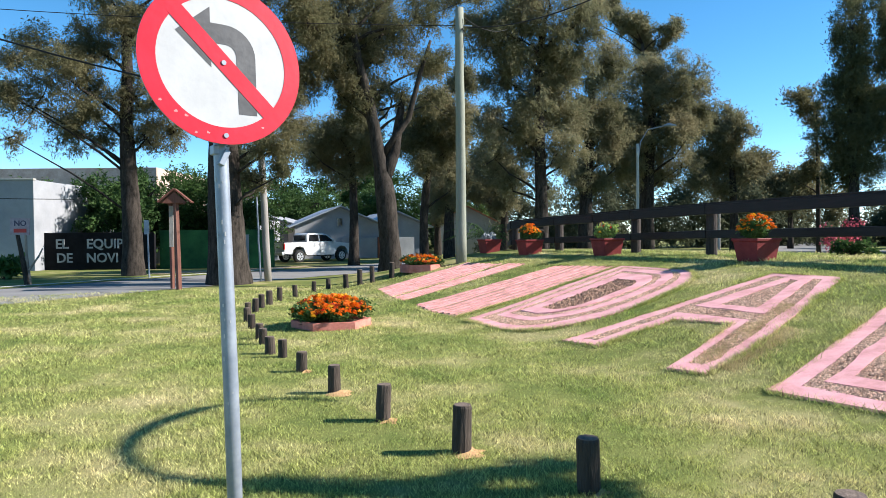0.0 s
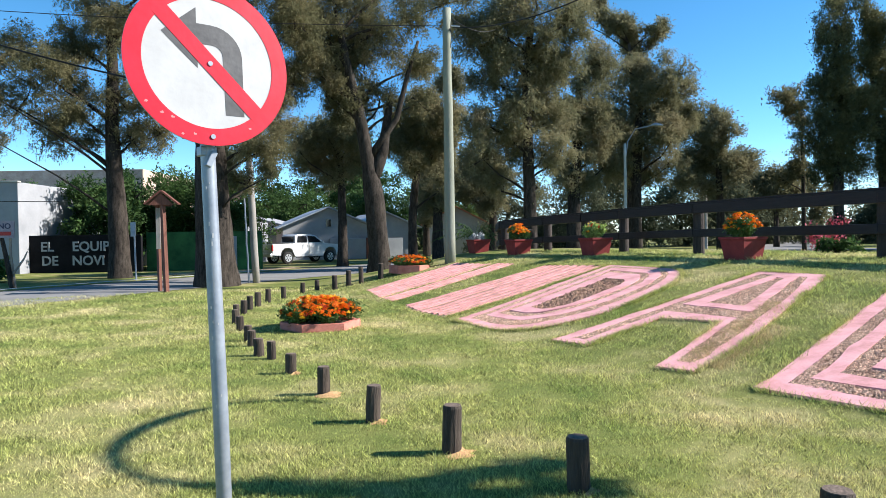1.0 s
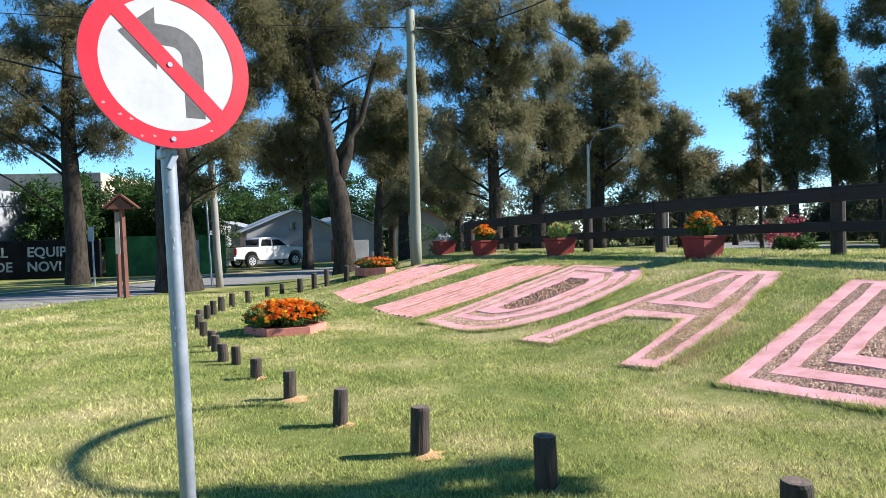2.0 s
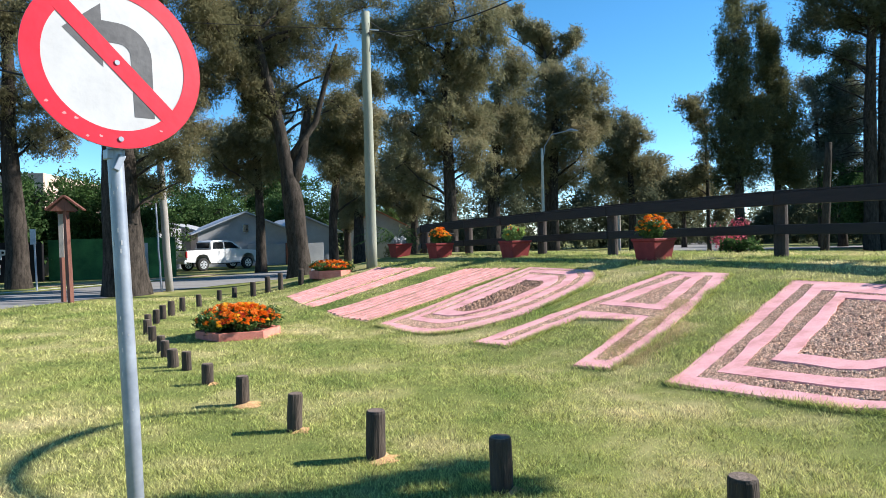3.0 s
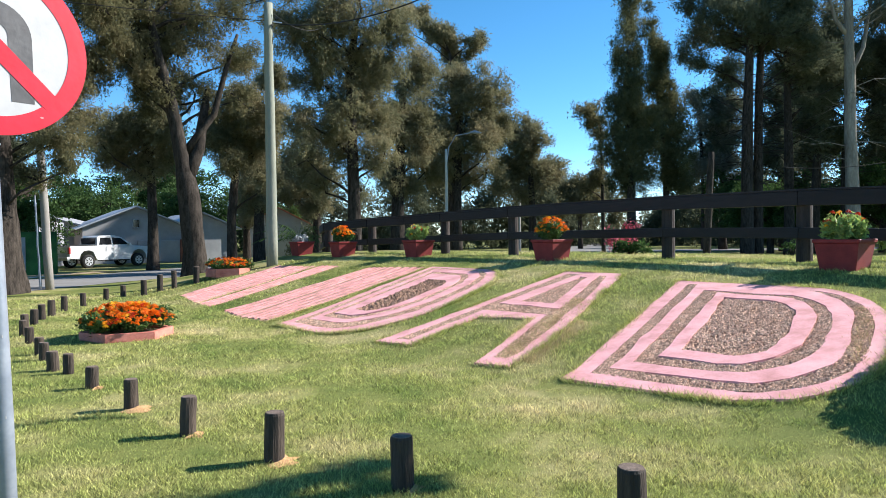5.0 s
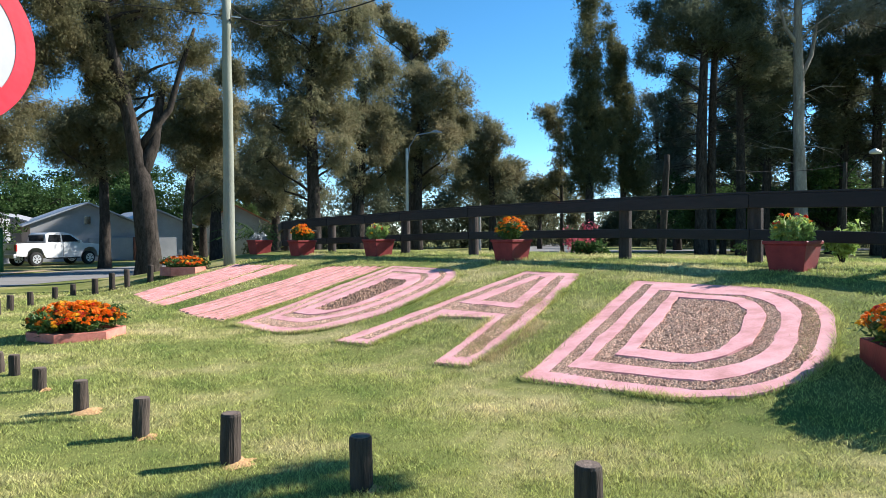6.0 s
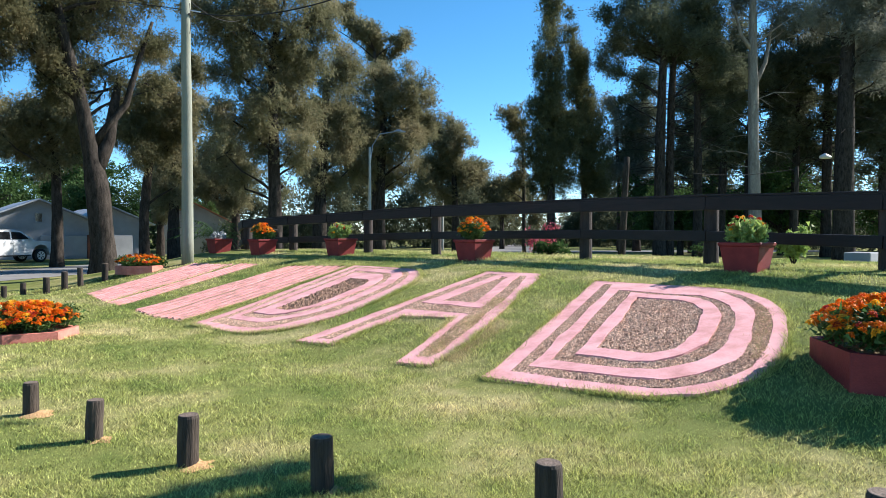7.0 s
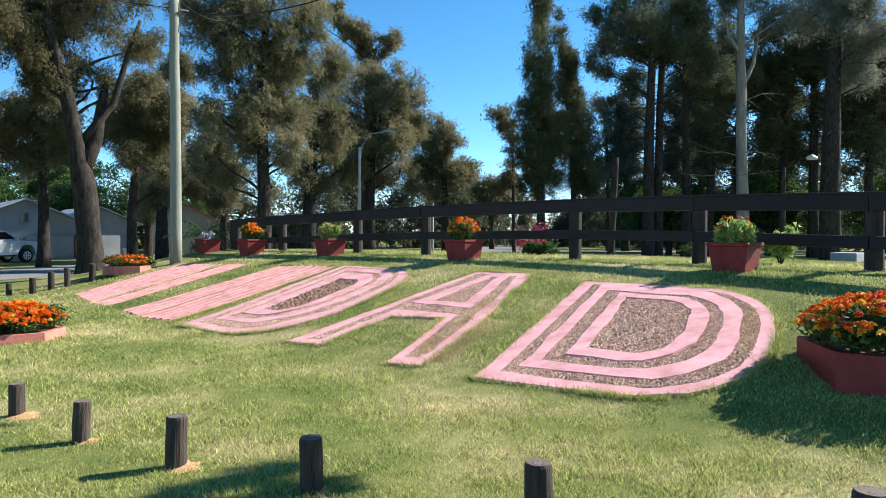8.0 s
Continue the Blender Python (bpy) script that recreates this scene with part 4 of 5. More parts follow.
tree("casuarina_tree", -13.1, 28.7, "forked casuarina with spreading limbs beside a mural wall", M_NEEDLE,
     [(0.04, 0.02, 0.0, 0.47), (0.03, 0.02, 1.29, 0.4), (0.0, 0.0, 2.71, 0.38), (-0.06, -0.03, 4.37, 0.34), (-0.12, -0.06, 6.49, 0.26), (-0.05, -0.02, 8.62, 0.22), (-0.1, -0.04, 10.72, 0.17)],
     [(-2.3, -1.5, 8.6, 1.5), (-1.7, -0.2, 9.8, 1.12), (-3.2, -1.3, 7.0, 1.21), (-3.6, -2.2, 7.3, 0.73), (-3.9, -1.9, 5.7, 0.58), (-1.7, 0.5, 7.8, 1.36), (-2.1, -0.4, 6.2, 1.06), (0.2, -0.2, 10.2, 1.35), (-0.5, -0.3, 11.6, 1.3), (1.4, 1.2, 6.3, 0.96), (0.7, 0.0, 5.9, 0.98), (1.6, 2.0, 7.2, 0.76), (1.3, 0.2, 8.2, 1.24), (0.3, 0.4, 7.3, 1.0), (-4.1, -1.4, 8.8, 0.8), (0.8, 1.1, 10.6, 1.33), (1.8, -0.2, 12.5, 1.52)],
     seed=33, leaves=100000, length=0.135, width=0.042)
tree("casuarina_tree", -7.3, 22.9, "thick-trunked casuarina behind a grey sign pole", M_NEEDLE,
     [(0.08, 0.02, 0.0, 0.68), (0.06, 0.02, 1.07, 0.62), (0.02, 0.0, 2.11, 0.58), (-0.02, -0.01, 3.62, 0.52), (-0.05, -0.02, 5.32, 0.46), (0.06, 0.02, 7.39, 0.4), (0.18, 0.05, 9.28, 0.3)],
     [(0.3, -1.5, 10.2, 2.05), (1.6, 0.4, 10.7, 1.99), (1.8, -0.2, 4.7, 0.85), (2.4, 1.8, 7.2, 0.87), (2.8, 0.4, 8.8, 1.08), (0.9, 0.9, 3.6, 0.53), (2.1, -0.5, 3.8, 0.5), (2.2, 0.8, 5.6, 0.72), (0.7, 0.7, 6.0, 0.81), (-1.0, 0.0, 7.4, 1.01)],
     seed=32, leaves=85000, length=0.125, width=0.04)
tree("casuarina_tree", -2.0, 25.0, "tall forked casuarina with dark bark beside the bank", M_NEEDLE,
     [(0.06, 0.01, 0.0, 0.44), (0.06, 0.01, 0.97, 0.37), (-0.01, 0.0, 1.99, 0.37), (-0.12, -0.01, 3.11, 0.37), (-0.27, -0.02, 4.02, 0.25), (-0.45, -0.04, 5.24, 0.21), (-0.64, -0.06, 6.24, 0.19), (-0.94, -0.09, 7.44, 0.16), (-1.19, -0.12, 8.82, 0.12)],
     [(-2.3, -0.3, 7.6, 1.14), (-2.6, 0.5, 9.4, 1.18), (-0.4, 0.6, 8.0, 1.41), (1.3, 2.0, 8.0, 0.99), (1.1, 0.3, 9.3, 1.17), (-1.4, 0.8, 10.1, 1.62), (0.1, 0.5, 6.2, 0.89), (2.7, 2.2, 10.6, 1.08), (-1.8, 0.1, 6.7, 0.84), (0.4, 2.3, 11.5, 1.59), (-0.9, 1.3, 6.7, 0.84), (1.6, 0.8, 6.4, 0.64)],
     seed=31, leaves=120000, length=0.12, width=0.038, forks=((3.4, 0.75, 6.6, 0.24), (4.2, 1.9, 8.6, 0.13), (6.2, -1.2, 9.5, 0.13)))
tree("casuarina_tree", -4.8, 36.7, "smaller casuarina with olive sunlit crown before a house", M_NEEDLE2,
     [(0.0, 0.0, 0.0, 0.31), (0.02, 0.0, 2.6, 0.23), (-0.01, 0.0, 4.38, 0.2), (-0.17, -0.03, 6.74, 0.15)],
     [(-0.3, -0.7, 7.2, 1.51), (-1.7, 0.2, 5.7, 1.05), (-0.6, 0.4, 5.3, 1.06), (0.8, -0.3, 5.5, 0.85), (-1.4, -1.1, 7.3, 1.02), (0.5, -0.7, 6.4, 0.9), (-2.1, -1.4, 6.3, 0.78)],
     seed=44, leaves=55000, length=0.165, width=0.05)
tree("casuarina_tree", -1.0, 36.0, "forked casuarina with olive crown behind the utility pole", M_NEEDLE2,
     [(0.0, 0.0, 0.0, 0.27), (-0.01, -0.01, 2.5, 0.22), (0.15, 0.0, 4.27, 0.19), (0.45, 0.01, 6.62, 0.15)],
     [(0.5, -0.8, 7.2, 1.11), (-0.7, 0.2, 6.6, 0.96), (1.4, -1.2, 8.0, 1.1), (1.1, -0.0, 6.0, 0.95), (-0.1, -1.1, 5.3, 0.69), (1.6, -0.8, 6.5, 0.88), (-0.4, -0.7, 7.7, 0.88), (1.8, -0.5, 9.7, 1.06), (2.0, -0.6, 4.5, 0.65)],
     seed=45, leaves=65000, length=0.165, width=0.05)
first = tree("casuarina_tree", 4.6, 31.7, "tall casuarina with drooping olive-brown foliage above the fence", M_NEEDLE2,
     [(0.0, 0.0, 0.0, 0.4), (0.0, 0.0, 2.1, 0.32), (-0.02, 0.0, 3.89, 0.28), (-0.06, 0.01, 5.93, 0.24), (-0.1, 0.02, 8.48, 0.2), (0.11, -0.01, 11.28, 0.15)],
     [(-0.9, -0.4, 10.6, 1.88), (0.9, 0.5, 10.0, 1.63), (-0.1, 0.3, 7.8, 1.6), (1.5, 1.0, 7.5, 1.27), (-1.6, 0.6, 9.0, 1.29), (0.6, -0.0, 5.3, 1.22), (-0.6, 0.7, 5.7, 1.14), (1.9, -0.1, 11.5, 1.23), (0.2, -1.0, 12.5, 1.93), (-2.8, -0.2, 11.1, 1.1), (-2.3, -0.1, 7.0, 1.1), (1.2, -0.7, 5.2, 0.89), (-2.2, -0.5, 5.2, 0.93), (-1.3, 0.6, 4.2, 0.81), (0.4, 0.3, 3.9, 0.7)],
     seed=34, leaves=122000, length=0.155, width=0.048)
second = tree("casuarina_tree", 8.4, 40.1, "dark casuarina with thick trunk in the row", M_NEEDLE2,
     [(0.0, 0.0, 0.0, 0.51), (0.0, 0.0, 2.21, 0.41), (0.04, 0.0, 4.21, 0.34), (0.24, -0.05, 7.2, 0.27), (0.4, -0.08, 10.53, 0.2)],
     [(0.3, -0.5, 10.8, 1.85), (1.3, 0.8, 8.4, 1.67), (-0.1, 0.1, 5.5, 1.5), (2.0, 0.8, 5.7, 1.4), (1.2, -1.1, 11.4, 1.33), (2.8, 0.8, 7.1, 1.41), (-0.6, -0.1, 7.5, 1.35), (0.7, 0.7, 4.3, 0.9)],
     seed=35, leaves=75000, length=0.18, width=0.058)
tree("casuarina_tree", 12.7, 42.1, "broad casuarina in full sun with rounded olive masses", M_NEEDLE2,
     [(0.0, 0.0, 0.0, 0.4), (0.0, 0.0, 2.62, 0.33), (0.04, -0.01, 5.16, 0.29), (0.17, -0.05, 8.05, 0.24), (0.35, -0.1, 10.93, 0.16)],
     [(1.7, -1.4, 11.2, 1.43), (3.3, 0.2, 10.8, 0.9), (1.1, 0.3, 11.0, 1.33), (2.3, 0.6, 9.2, 1.5), (0.6, 0.0, 8.8, 1.47), (0.1, 1.3, 7.3, 1.65), (1.5, -2.0, 7.0, 1.41), (-0.9, 1.1, 10.3, 1.71), (-2.1, -0.4, 8.2, 1.43), (0.5, 0.8, 5.5, 1.34), (-1.6, -0.1, 5.7, 1.3), (2.0, -0.2, 5.8, 1.03), (-0.6, -0.1, 11.9, 1.3), (3.2, -0.7, 9.2, 0.74)],
     seed=36, leaves=95000, length=0.18, width=0.058)
tree("gum_tree", 14.1, 48.0, "tall open-crowned tree with separate leafy heads", M_NEEDLE2,
     [(0.0, 0.0, 0.0, 0.33), (0.08, -0.02, 6.44, 0.25), (0.2, -0.05, 11.76, 0.17), (0.0, 0.0, 15.01, 0.1)],
     [(-0.4, 0.6, 16.0, 1.01), (1.8, -0.6, 15.8, 0.75), (-1.2, 0.3, 16.3, 0.62), (0.4, 0.9, 15.0, 0.85), (-3.3, 0.0, 17.6, 0.73), (-1.9, 0.8, 18.1, 0.62), (-3.7, 1.0, 17.1, 0.58), (1.7, 0.6, 15.2, 0.38), (0.0, -1.3, 13.1, 0.81), (-0.4, -0.6, 16.4, 0.57)],
     seed=46, leaves=24000, length=0.24, width=0.08, droop=0.2, fill=0.2)
third = tree("casuarina_tree", 22.0, 51.5, "casuarina with a low spreading crown along the avenue", M_NEEDLE2,
     [(0.0, 0.0, 0.0, 0.33), (-0.01, 0.0, 3.34, 0.26), (-0.14, 0.06, 7.05, 0.21), (-0.15, 0.06, 9.36, 0.14)],
     [(0.0, 0.0, 9.8, 1.21), (0.7, -1.0, 9.2, 0.64), (-0.9, 0.2, 8.6, 1.3), (1.7, 0.5, 7.0, 1.33), (0.3, 0.2, 6.0, 1.4), (-1.3, 1.0, 7.4, 1.22), (-0.6, 0.3, 11.0, 0.65), (-1.2, 0.5, 5.2, 1.02), (-2.2, 0.5, 9.3, 1.2), (-2.4, 0.5, 6.1, 1.2)],
     seed=37, leaves=40000, length=0.28, width=0.085)
tree("casuarina_tree", 32.7, 64.1, "far dark casuarina at the end of the row", M_NEEDLE,
     [(0.0, 0.0, 0.0, 0.27), (-0.02, 0.01, 5.59, 0.15)],
     [(0.3, -0.2, 6.6, 1.07), (-1.0, 0.7, 6.3, 1.08), (1.4, -0.5, 5.9, 0.84), (-0.5, -0.4, 4.7, 1.19), (1.1, -0.4, 4.4, 0.96), (-1.3, 0.7, 4.4, 0.96)],
     seed=38, leaves=12000, length=0.36, width=0.12)
tree("cypress_tree", 21.7, 35.9, "very tall dark columnar cypress", M_CYP,
     [(0.0, 0.0, 0.0, 0.28), (-0.05, 0.03, 4.28, 0.23), (-0.11, 0.07, 12.5, 0.14)],
     [(-0.4, -0.1, 17.8, 0.76), (-0.1, 0.2, 16.6, 0.92), (-0.4, -0.3, 15.2, 0.99), (0.2, 0.6, 14.4, 1.13), (-0.2, -0.2, 12.9, 1.22), (0.2, 0.5, 11.9, 1.32), (-0.3, -0.3, 10.6, 1.41), (0.1, 0.4, 9.5, 1.62), (-0.4, -0.1, 8.2, 1.79), (-0.0, 0.7, 7.2, 1.94), (-0.5, -0.1, 6.0, 1.79), (0.2, 0.5, 5.0, 1.47), (0.8, -0.6, 6.3, 0.99), (0.9, -0.2, 8.1, 1.08), (-1.6, 0.4, 6.7, 0.83), (-0.7, 0.5, 5.0, 1.0)],
     seed=41, leaves=80000, length=0.16, width=0.06, droop=-0.7, flat=1.25, fill=0.7, spread=0.78, pads=24)
tree("cypress_tree", 24.5, 36.6, "dark columnar cypress beside a taller one", M_CYP,
     [(0.0, 0.0, 0.0, 0.22), (-0.02, 0.01, 4.78, 0.18), (-0.66, 0.43, 14.41, 0.07)],
     [(-0.9, 0.5, 15.6, 0.44), (-0.8, 0.4, 14.4, 0.61), (-0.7, 0.1, 13.1, 0.78), (-0.3, 0.3, 11.9, 0.92), (-0.3, 0.0, 10.6, 1.05), (0.3, 0.3, 9.5, 1.19), (0.2, -0.2, 8.1, 1.31), (0.4, -0.1, 6.9, 1.4), (0.3, -0.7, 5.6, 1.3), (0.8, -0.6, 4.8, 0.96), (-0.4, -0.2, 5.1, 1.04)],
     seed=42, leaves=50000, length=0.16, width=0.06, droop=-0.7, flat=1.25, fill=0.7, spread=0.78, pads=24)
tree("gum_tree", 22.6, 41.2, "slender sparse tree beside the cypress", M_NEEDLE,
     [(0.1, -0.06, 0.0, 0.14), (0.05, -0.03, 5.02, 0.1), (-0.03, 0.01, 8.88, 0.06)],
     [(-1.5, -0.5, 9.7, 0.61), (-0.1, 0.7, 10.3, 0.51), (-0.7, -0.7, 9.1, 0.5), (0.0, 0.1, 8.4, 0.47), (-0.3, 0.4, 5.5, 0.63), (0.2, 0.7, 6.6, 0.4), (-0.8, 0.2, 9.0, 0.39), (-0.8, 0.6, 4.8, 0.47)],
     seed=43, leaves=8000, length=0.22, width=0.07, droop=0.1, fill=0.2)
pine = tree("pine_tree", 27.5, 33.1, "tall dark pine with bare trunk, dead twigs and high crown", M_PINE,
     [(0.0, 0.0, 0.0, 0.39), (-0.02, 0.02, 4.14, 0.32), (0.0, 0.0, 8.05, 0.29), (0.08, -0.06, 11.43, 0.23), (0.13, -0.11, 14.79, 0.16)],
     [(-1.1, -0.5, 14.2, 1.74), (-1.7, 1.8, 13.9, 1.22), (-3.1, 1.2, 14.8, 0.7), (-2.2, 2.8, 12.4, 0.62), (-2.5, 1.0, 11.5, 0.7), (-0.7, 1.2, 12.7, 1.37), (1.1, -0.4, 14.8, 1.66), (-0.9, 0.7, 10.9, 0.79), (0.4, 0.1, 16.9, 2.16), (2.3, -0.8, 15.2, 1.53), (-1.6, 0.9, 15.2, 1.42), (-1.4, 1.7, 9.9, 0.5)],
     seed=51, leaves=46000, length=0.2, width=0.06, droop=-0.3, twigs=46)
tree("pine_tree", 28.4, 33.3, "dark pine trunk close beside another pine", M_PINE,
     [(0.0, 0.0, 0.0, 0.29), (-0.01, 0.01, 5.73, 0.25), (0.04, -0.03, 9.85, 0.22), (0.16, -0.13, 13.95, 0.15)],
     [(-0.1, -1.7, 12.8, 1.2), (1.9, -0.9, 13.9, 1.33), (-0.7, -1.2, 13.6, 1.06), (2.2, -1.5, 11.8, 0.95)],
     seed=57, leaves=20000, length=0.2, width=0.06, droop=-0.3, twigs=40)
tree("gum_tree", 32.7, 30.8, "pale-barked tree with forked bare limbs", M_GREYNEEDLE,
     [(0.02, -0.02, 0.0, 0.41), (-0.05, 0.05, 4.15, 0.34), (-0.12, 0.13, 7.72, 0.3), (-0.14, 0.15, 10.77, 0.28), (-0.18, 0.19, 13.04, 0.24), (-0.2, 0.21, 15.84, 0.19)],
     [(1.1, -0.2, 15.4, 1.13), (0.9, -2.0, 14.4, 0.88), (0.2, -0.2, 16.8, 1.49), (-0.7, 1.1, 15.4, 0.9), (1.4, -0.5, 13.8, 0.61), (-0.3, 0.6, 16.3, 1.12)],
     seed=52, leaves=15000, length=0.26, width=0.04, droop=0.1, forks=((10.5, 1.9, 15.2, 0.14), (12.6, -1.4, 15.4, 0.12)), twigs=16, bark=M_PALEBARK, fill=0.2)
tree("pine_tree", 37.8, 28.9, "thick-trunked cedar with grey drooping sprays", M_GREYNEEDLE,
     [(-0.02, 0.02, 0.0, 0.63), (-0.06, 0.08, 4.18, 0.55), (-0.04, 0.05, 7.77, 0.49), (-0.01, 0.01, 11.16, 0.41), (0.0, -0.01, 14.21, 0.32)],
     [(-0.0, -0.4, 15.2, 1.73), (2.0, -0.6, 15.0, 1.62), (-0.9, 0.5, 15.0, 1.17), (1.3, -0.4, 12.6, 1.37), (1.7, -1.4, 13.4, 1.2), (-0.9, 1.6, 14.2, 0.87), (1.1, -1.2, 11.0, 0.87), (0.8, 0.9, 17.7, 2.43), (0.7, -0.0, 10.9, 0.64)],
     seed=53, leaves=42000, length=0.3, width=0.045, droop=0.3, twigs=30, bark=M_BARK)
dark = tree("shade_tree", 36.5, 37.0, "dense dark evergreen in the shaded grove", M_PINE,
     [(-0.32, 0.32, 0.0, 0.35), (-0.18, 0.19, 4.77, 0.28), (-0.01, 0.02, 10.35, 0.19)],
     [(0.5, -0.0, 12.8, 1.74), (-0.2, -0.1, 8.5, 1.72), (-0.2, -0.3, 10.4, 1.54), (-0.4, 0.8, 6.8, 1.04), (1.0, -0.1, 7.2, 1.05), (-0.9, 0.9, 11.2, 0.86), (-0.3, -0.5, 15.0, 1.54), (-0.3, 1.0, 8.9, 1.04)],
     seed=54, leaves=32000, length=0.26, width=0.09, droop=0.1, twigs=20)
tree("shade_tree", 41.5, 36.0, "dense dark evergreen in the shaded grove", M_PINE,
     [(0.12, -0.14, 0.0, 0.32), (0.18, -0.21, 4.84, 0.27), (0.28, -0.32, 10.92, 0.21)],
     [(-1.6, -0.3, 9.0, 1.69), (1.3, 0.8, 10.9, 2.06), (-0.7, -1.2, 13.1, 2.05), (2.1, -0.9, 10.3, 1.67), (-0.5, 1.0, 11.9, 1.38), (1.2, -0.1, 7.8, 1.2), (0.5, -2.0, 14.2, 1.62), (-0.8, 0.9, 6.9, 0.91), (0.2, -0.3, 16.2, 1.82), (2.5, -0.9, 7.7, 1.21)],
     seed=55, leaves=45000, length=0.28, width=0.1, droop=0.1, twigs=20)
tree("shade_tree", 44.9, 31.8, "dense dark evergreen in the shaded grove", M_PINE,
     [(0.19, -0.27, 0.0, 0.36), (0.13, -0.18, 4.69, 0.3), (0.08, -0.11, 10.46, 0.21)],
     [(0.4, 0.1, 10.2, 2.02), (0.7, 0.2, 13.0, 1.85), (-0.8, 0.2, 8.7, 1.54), (1.0, -0.4, 7.8, 1.66), (-0.5, 1.0, 11.0, 1.37), (1.3, 1.0, 15.5, 2.16), (0.3, -2.0, 10.5, 2.25), (-0.4, 0.2, 6.6, 1.09)],
     seed=56, leaves=40000, length=0.28, width=0.1, droop=0.1, twigs=20)
tree("gum_tree", 39.3, 53.0, "pale-leaved slender trees beyond the cypress", M_GREYNEEDLE,
     [(0.0, 0.0, 0.0, 0.19), (-0.08, 0.07, 7.85, 0.16), (-0.28, 0.21, 13.15, 0.11)],
     [(-0.6, 0.2, 13.7, 1.2), (-0.0, -0.3, 11.5, 1.2), (-0.7, 0.5, 10.0, 1.09), (1.4, 0.6, 8.5, 1.34), (-1.0, -0.9, 7.2, 1.18), (1.6, -0.9, 10.5, 1.21), (0.9, -1.6, 7.8, 1.3), (1.7, -1.4, 13.0, 0.98), (2.5, -1.4, 6.2, 1.21)],
     seed=58, leaves=22000, length=0.3, width=0.09, droop=0.2, fill=0.2)

# the rows behind them
# three casuarinas added to shade the pickup and the houses and fill low gaps
copy_tree(second, 0.4, 43.2, 75, 0.8)
copy_tree(second, 4.6, 50.5, 160, 0.8)
copy_tree(second, -0.4, 52.5, 250, 0.62)
copy_tree(dark, -11.8, 39.6, 30, 0.62)
copy_tree(third, 35.5, 77.5, 250, 0.85)
copy_tree(third, 45.0, 92.0, 40, 0.85)
GREEN = [(2.2 * math.cos(k * 2.4) * (0.4 + 0.07 * k), 2.2 * math.sin(k * 2.4) * (0.4 + 0.07 * k), 3.3 + 1.2 * math.sin(k * 1.7), 1.3) for k in range(12)]
green = tree("shade_tree", -16.5, 36.8, "dense green broadleaf tree behind a painted wall", M_LEAF, [(0, 0, 0, 0.25), (0.1, 0, 2, 0.2), (0, 0.1, 4, 0.1)], GREEN, 39, 24000, 0.2, 0.105, 0.1)
for px, py, turn, k in ((-12.0, 38.0, 80, 0.95), (-21.0, 39.5, 190, 0.9), (-13.0, 62.0, 20, 1.1), (-6.0, 66.0, 120, 1.1), (2.0, 60.0, 250, 0.8), (43.0, 38.0, 45, 1.3), (51.0, 33.5, 200, 1.3), (40.0, 48.0, 300, 1.3), (36.0, 41.0, 20, 1.0)):
    copy_tree(green, px, py, turn, k)
for px, py, turn, k in ((31.2, 34.0, 200, 0.85), (37.8, 36.2, 20, 0.9), (43.0, 34.3, 100, 1.0)):
    copy_tree(pine, px, py, turn, k)
for px, py, turn, k in ((41.0, 52.5, 90, 1.05), (47.0, 49.5, 160, 1.0), (53.0, 46.0, 230, 1.1), (61.0, 41.0, 310, 1.2)):
    copy_tree(dark, px, py, turn, k)
copy_tree(dark, 40.5, 45.0, 120, 1.0)


def woods(x0, y0, x1, y1, tall, count, seed, label, mat, leaf=0.4):
    """A far belt of trees and bushes, uneven along its top."""
    rng = np.random.default_rng(seed)
    n = int(math.hypot(x1 - x0, y1 - y0) / 1.6)
    f = np.linspace(0, 1, n)
    rise = tall * (0.55 + 0.3 * np.sin(f * n * 0.55 + seed) * np.sin(f * n * 0.23) + rng.uniform(-0.12, 0.15, n))
    r = np.clip(rise * 0.42, 0.5, 2.2)
    spots, sizes = [], []
    for k in range(n):
        z = r[k] * 0.6
        while z < rise[k]:
            spots.append((x0 + (x1 - x0) * f[k] + rng.normal() * 0.8, y0 + (y1 - y0) * f[k] + rng.normal() * 1.2, z))
            sizes.append(r[k] * rng.uniform(0.75, 1.1))
            z += r[k] * 1.1
    v, fa, pads, pad_r = crown_leaves(rng, spots, sizes, count, leaf, leaf * 0.45, 0.2, 0.9)
    v[:, 2] = np.maximum(v[:, 2], 0)
    return tagged(raw("far_woods", v, fa, mat), label, "trees", kind="stuff")


woods(-60, 60, -18, 74, 9, 16000, 61, "distant dense green trees behind the houses", M_LEAF)
woods(-16, 70, 4, 76, 12, 46000, 62, "green trees behind the grey houses", M_LEAF)
woods(0, 64, 34, 74, 13, 62000, 63, "shaded trees beyond the cross street", M_PINE)
woods(4, 52, 16, 54, 3.6, 16000, 69, "dark garden hedge before the houses", M_PINE, 0.26)
woods(30, 92, 58, 104, 8, 9000, 66, "distant trees and hedges beyond the avenue", M_NEEDLE)
woods(44, 92, 86, 62, 12, 42000, 70, "distant olive trees beyond the avenue", M_NEEDLE, 0.55)
woods(44, 62, 70, 52, 17, 34000, 65, "dark undergrowth behind the grove", M_PINE)
woods(60, 50, 74, 34, 12, 22000, 67, "distant dark trees behind the grove", M_PINE)
woods(36, 80, 72, 58, 8, 44000, 71, "low dark hedges and trees beyond the avenue", M_PINE, 0.45)
woods(60, 150, 130, 110, 13, 9000, 64, "distant trees along the avenue", M_NEEDLE, 0.6)

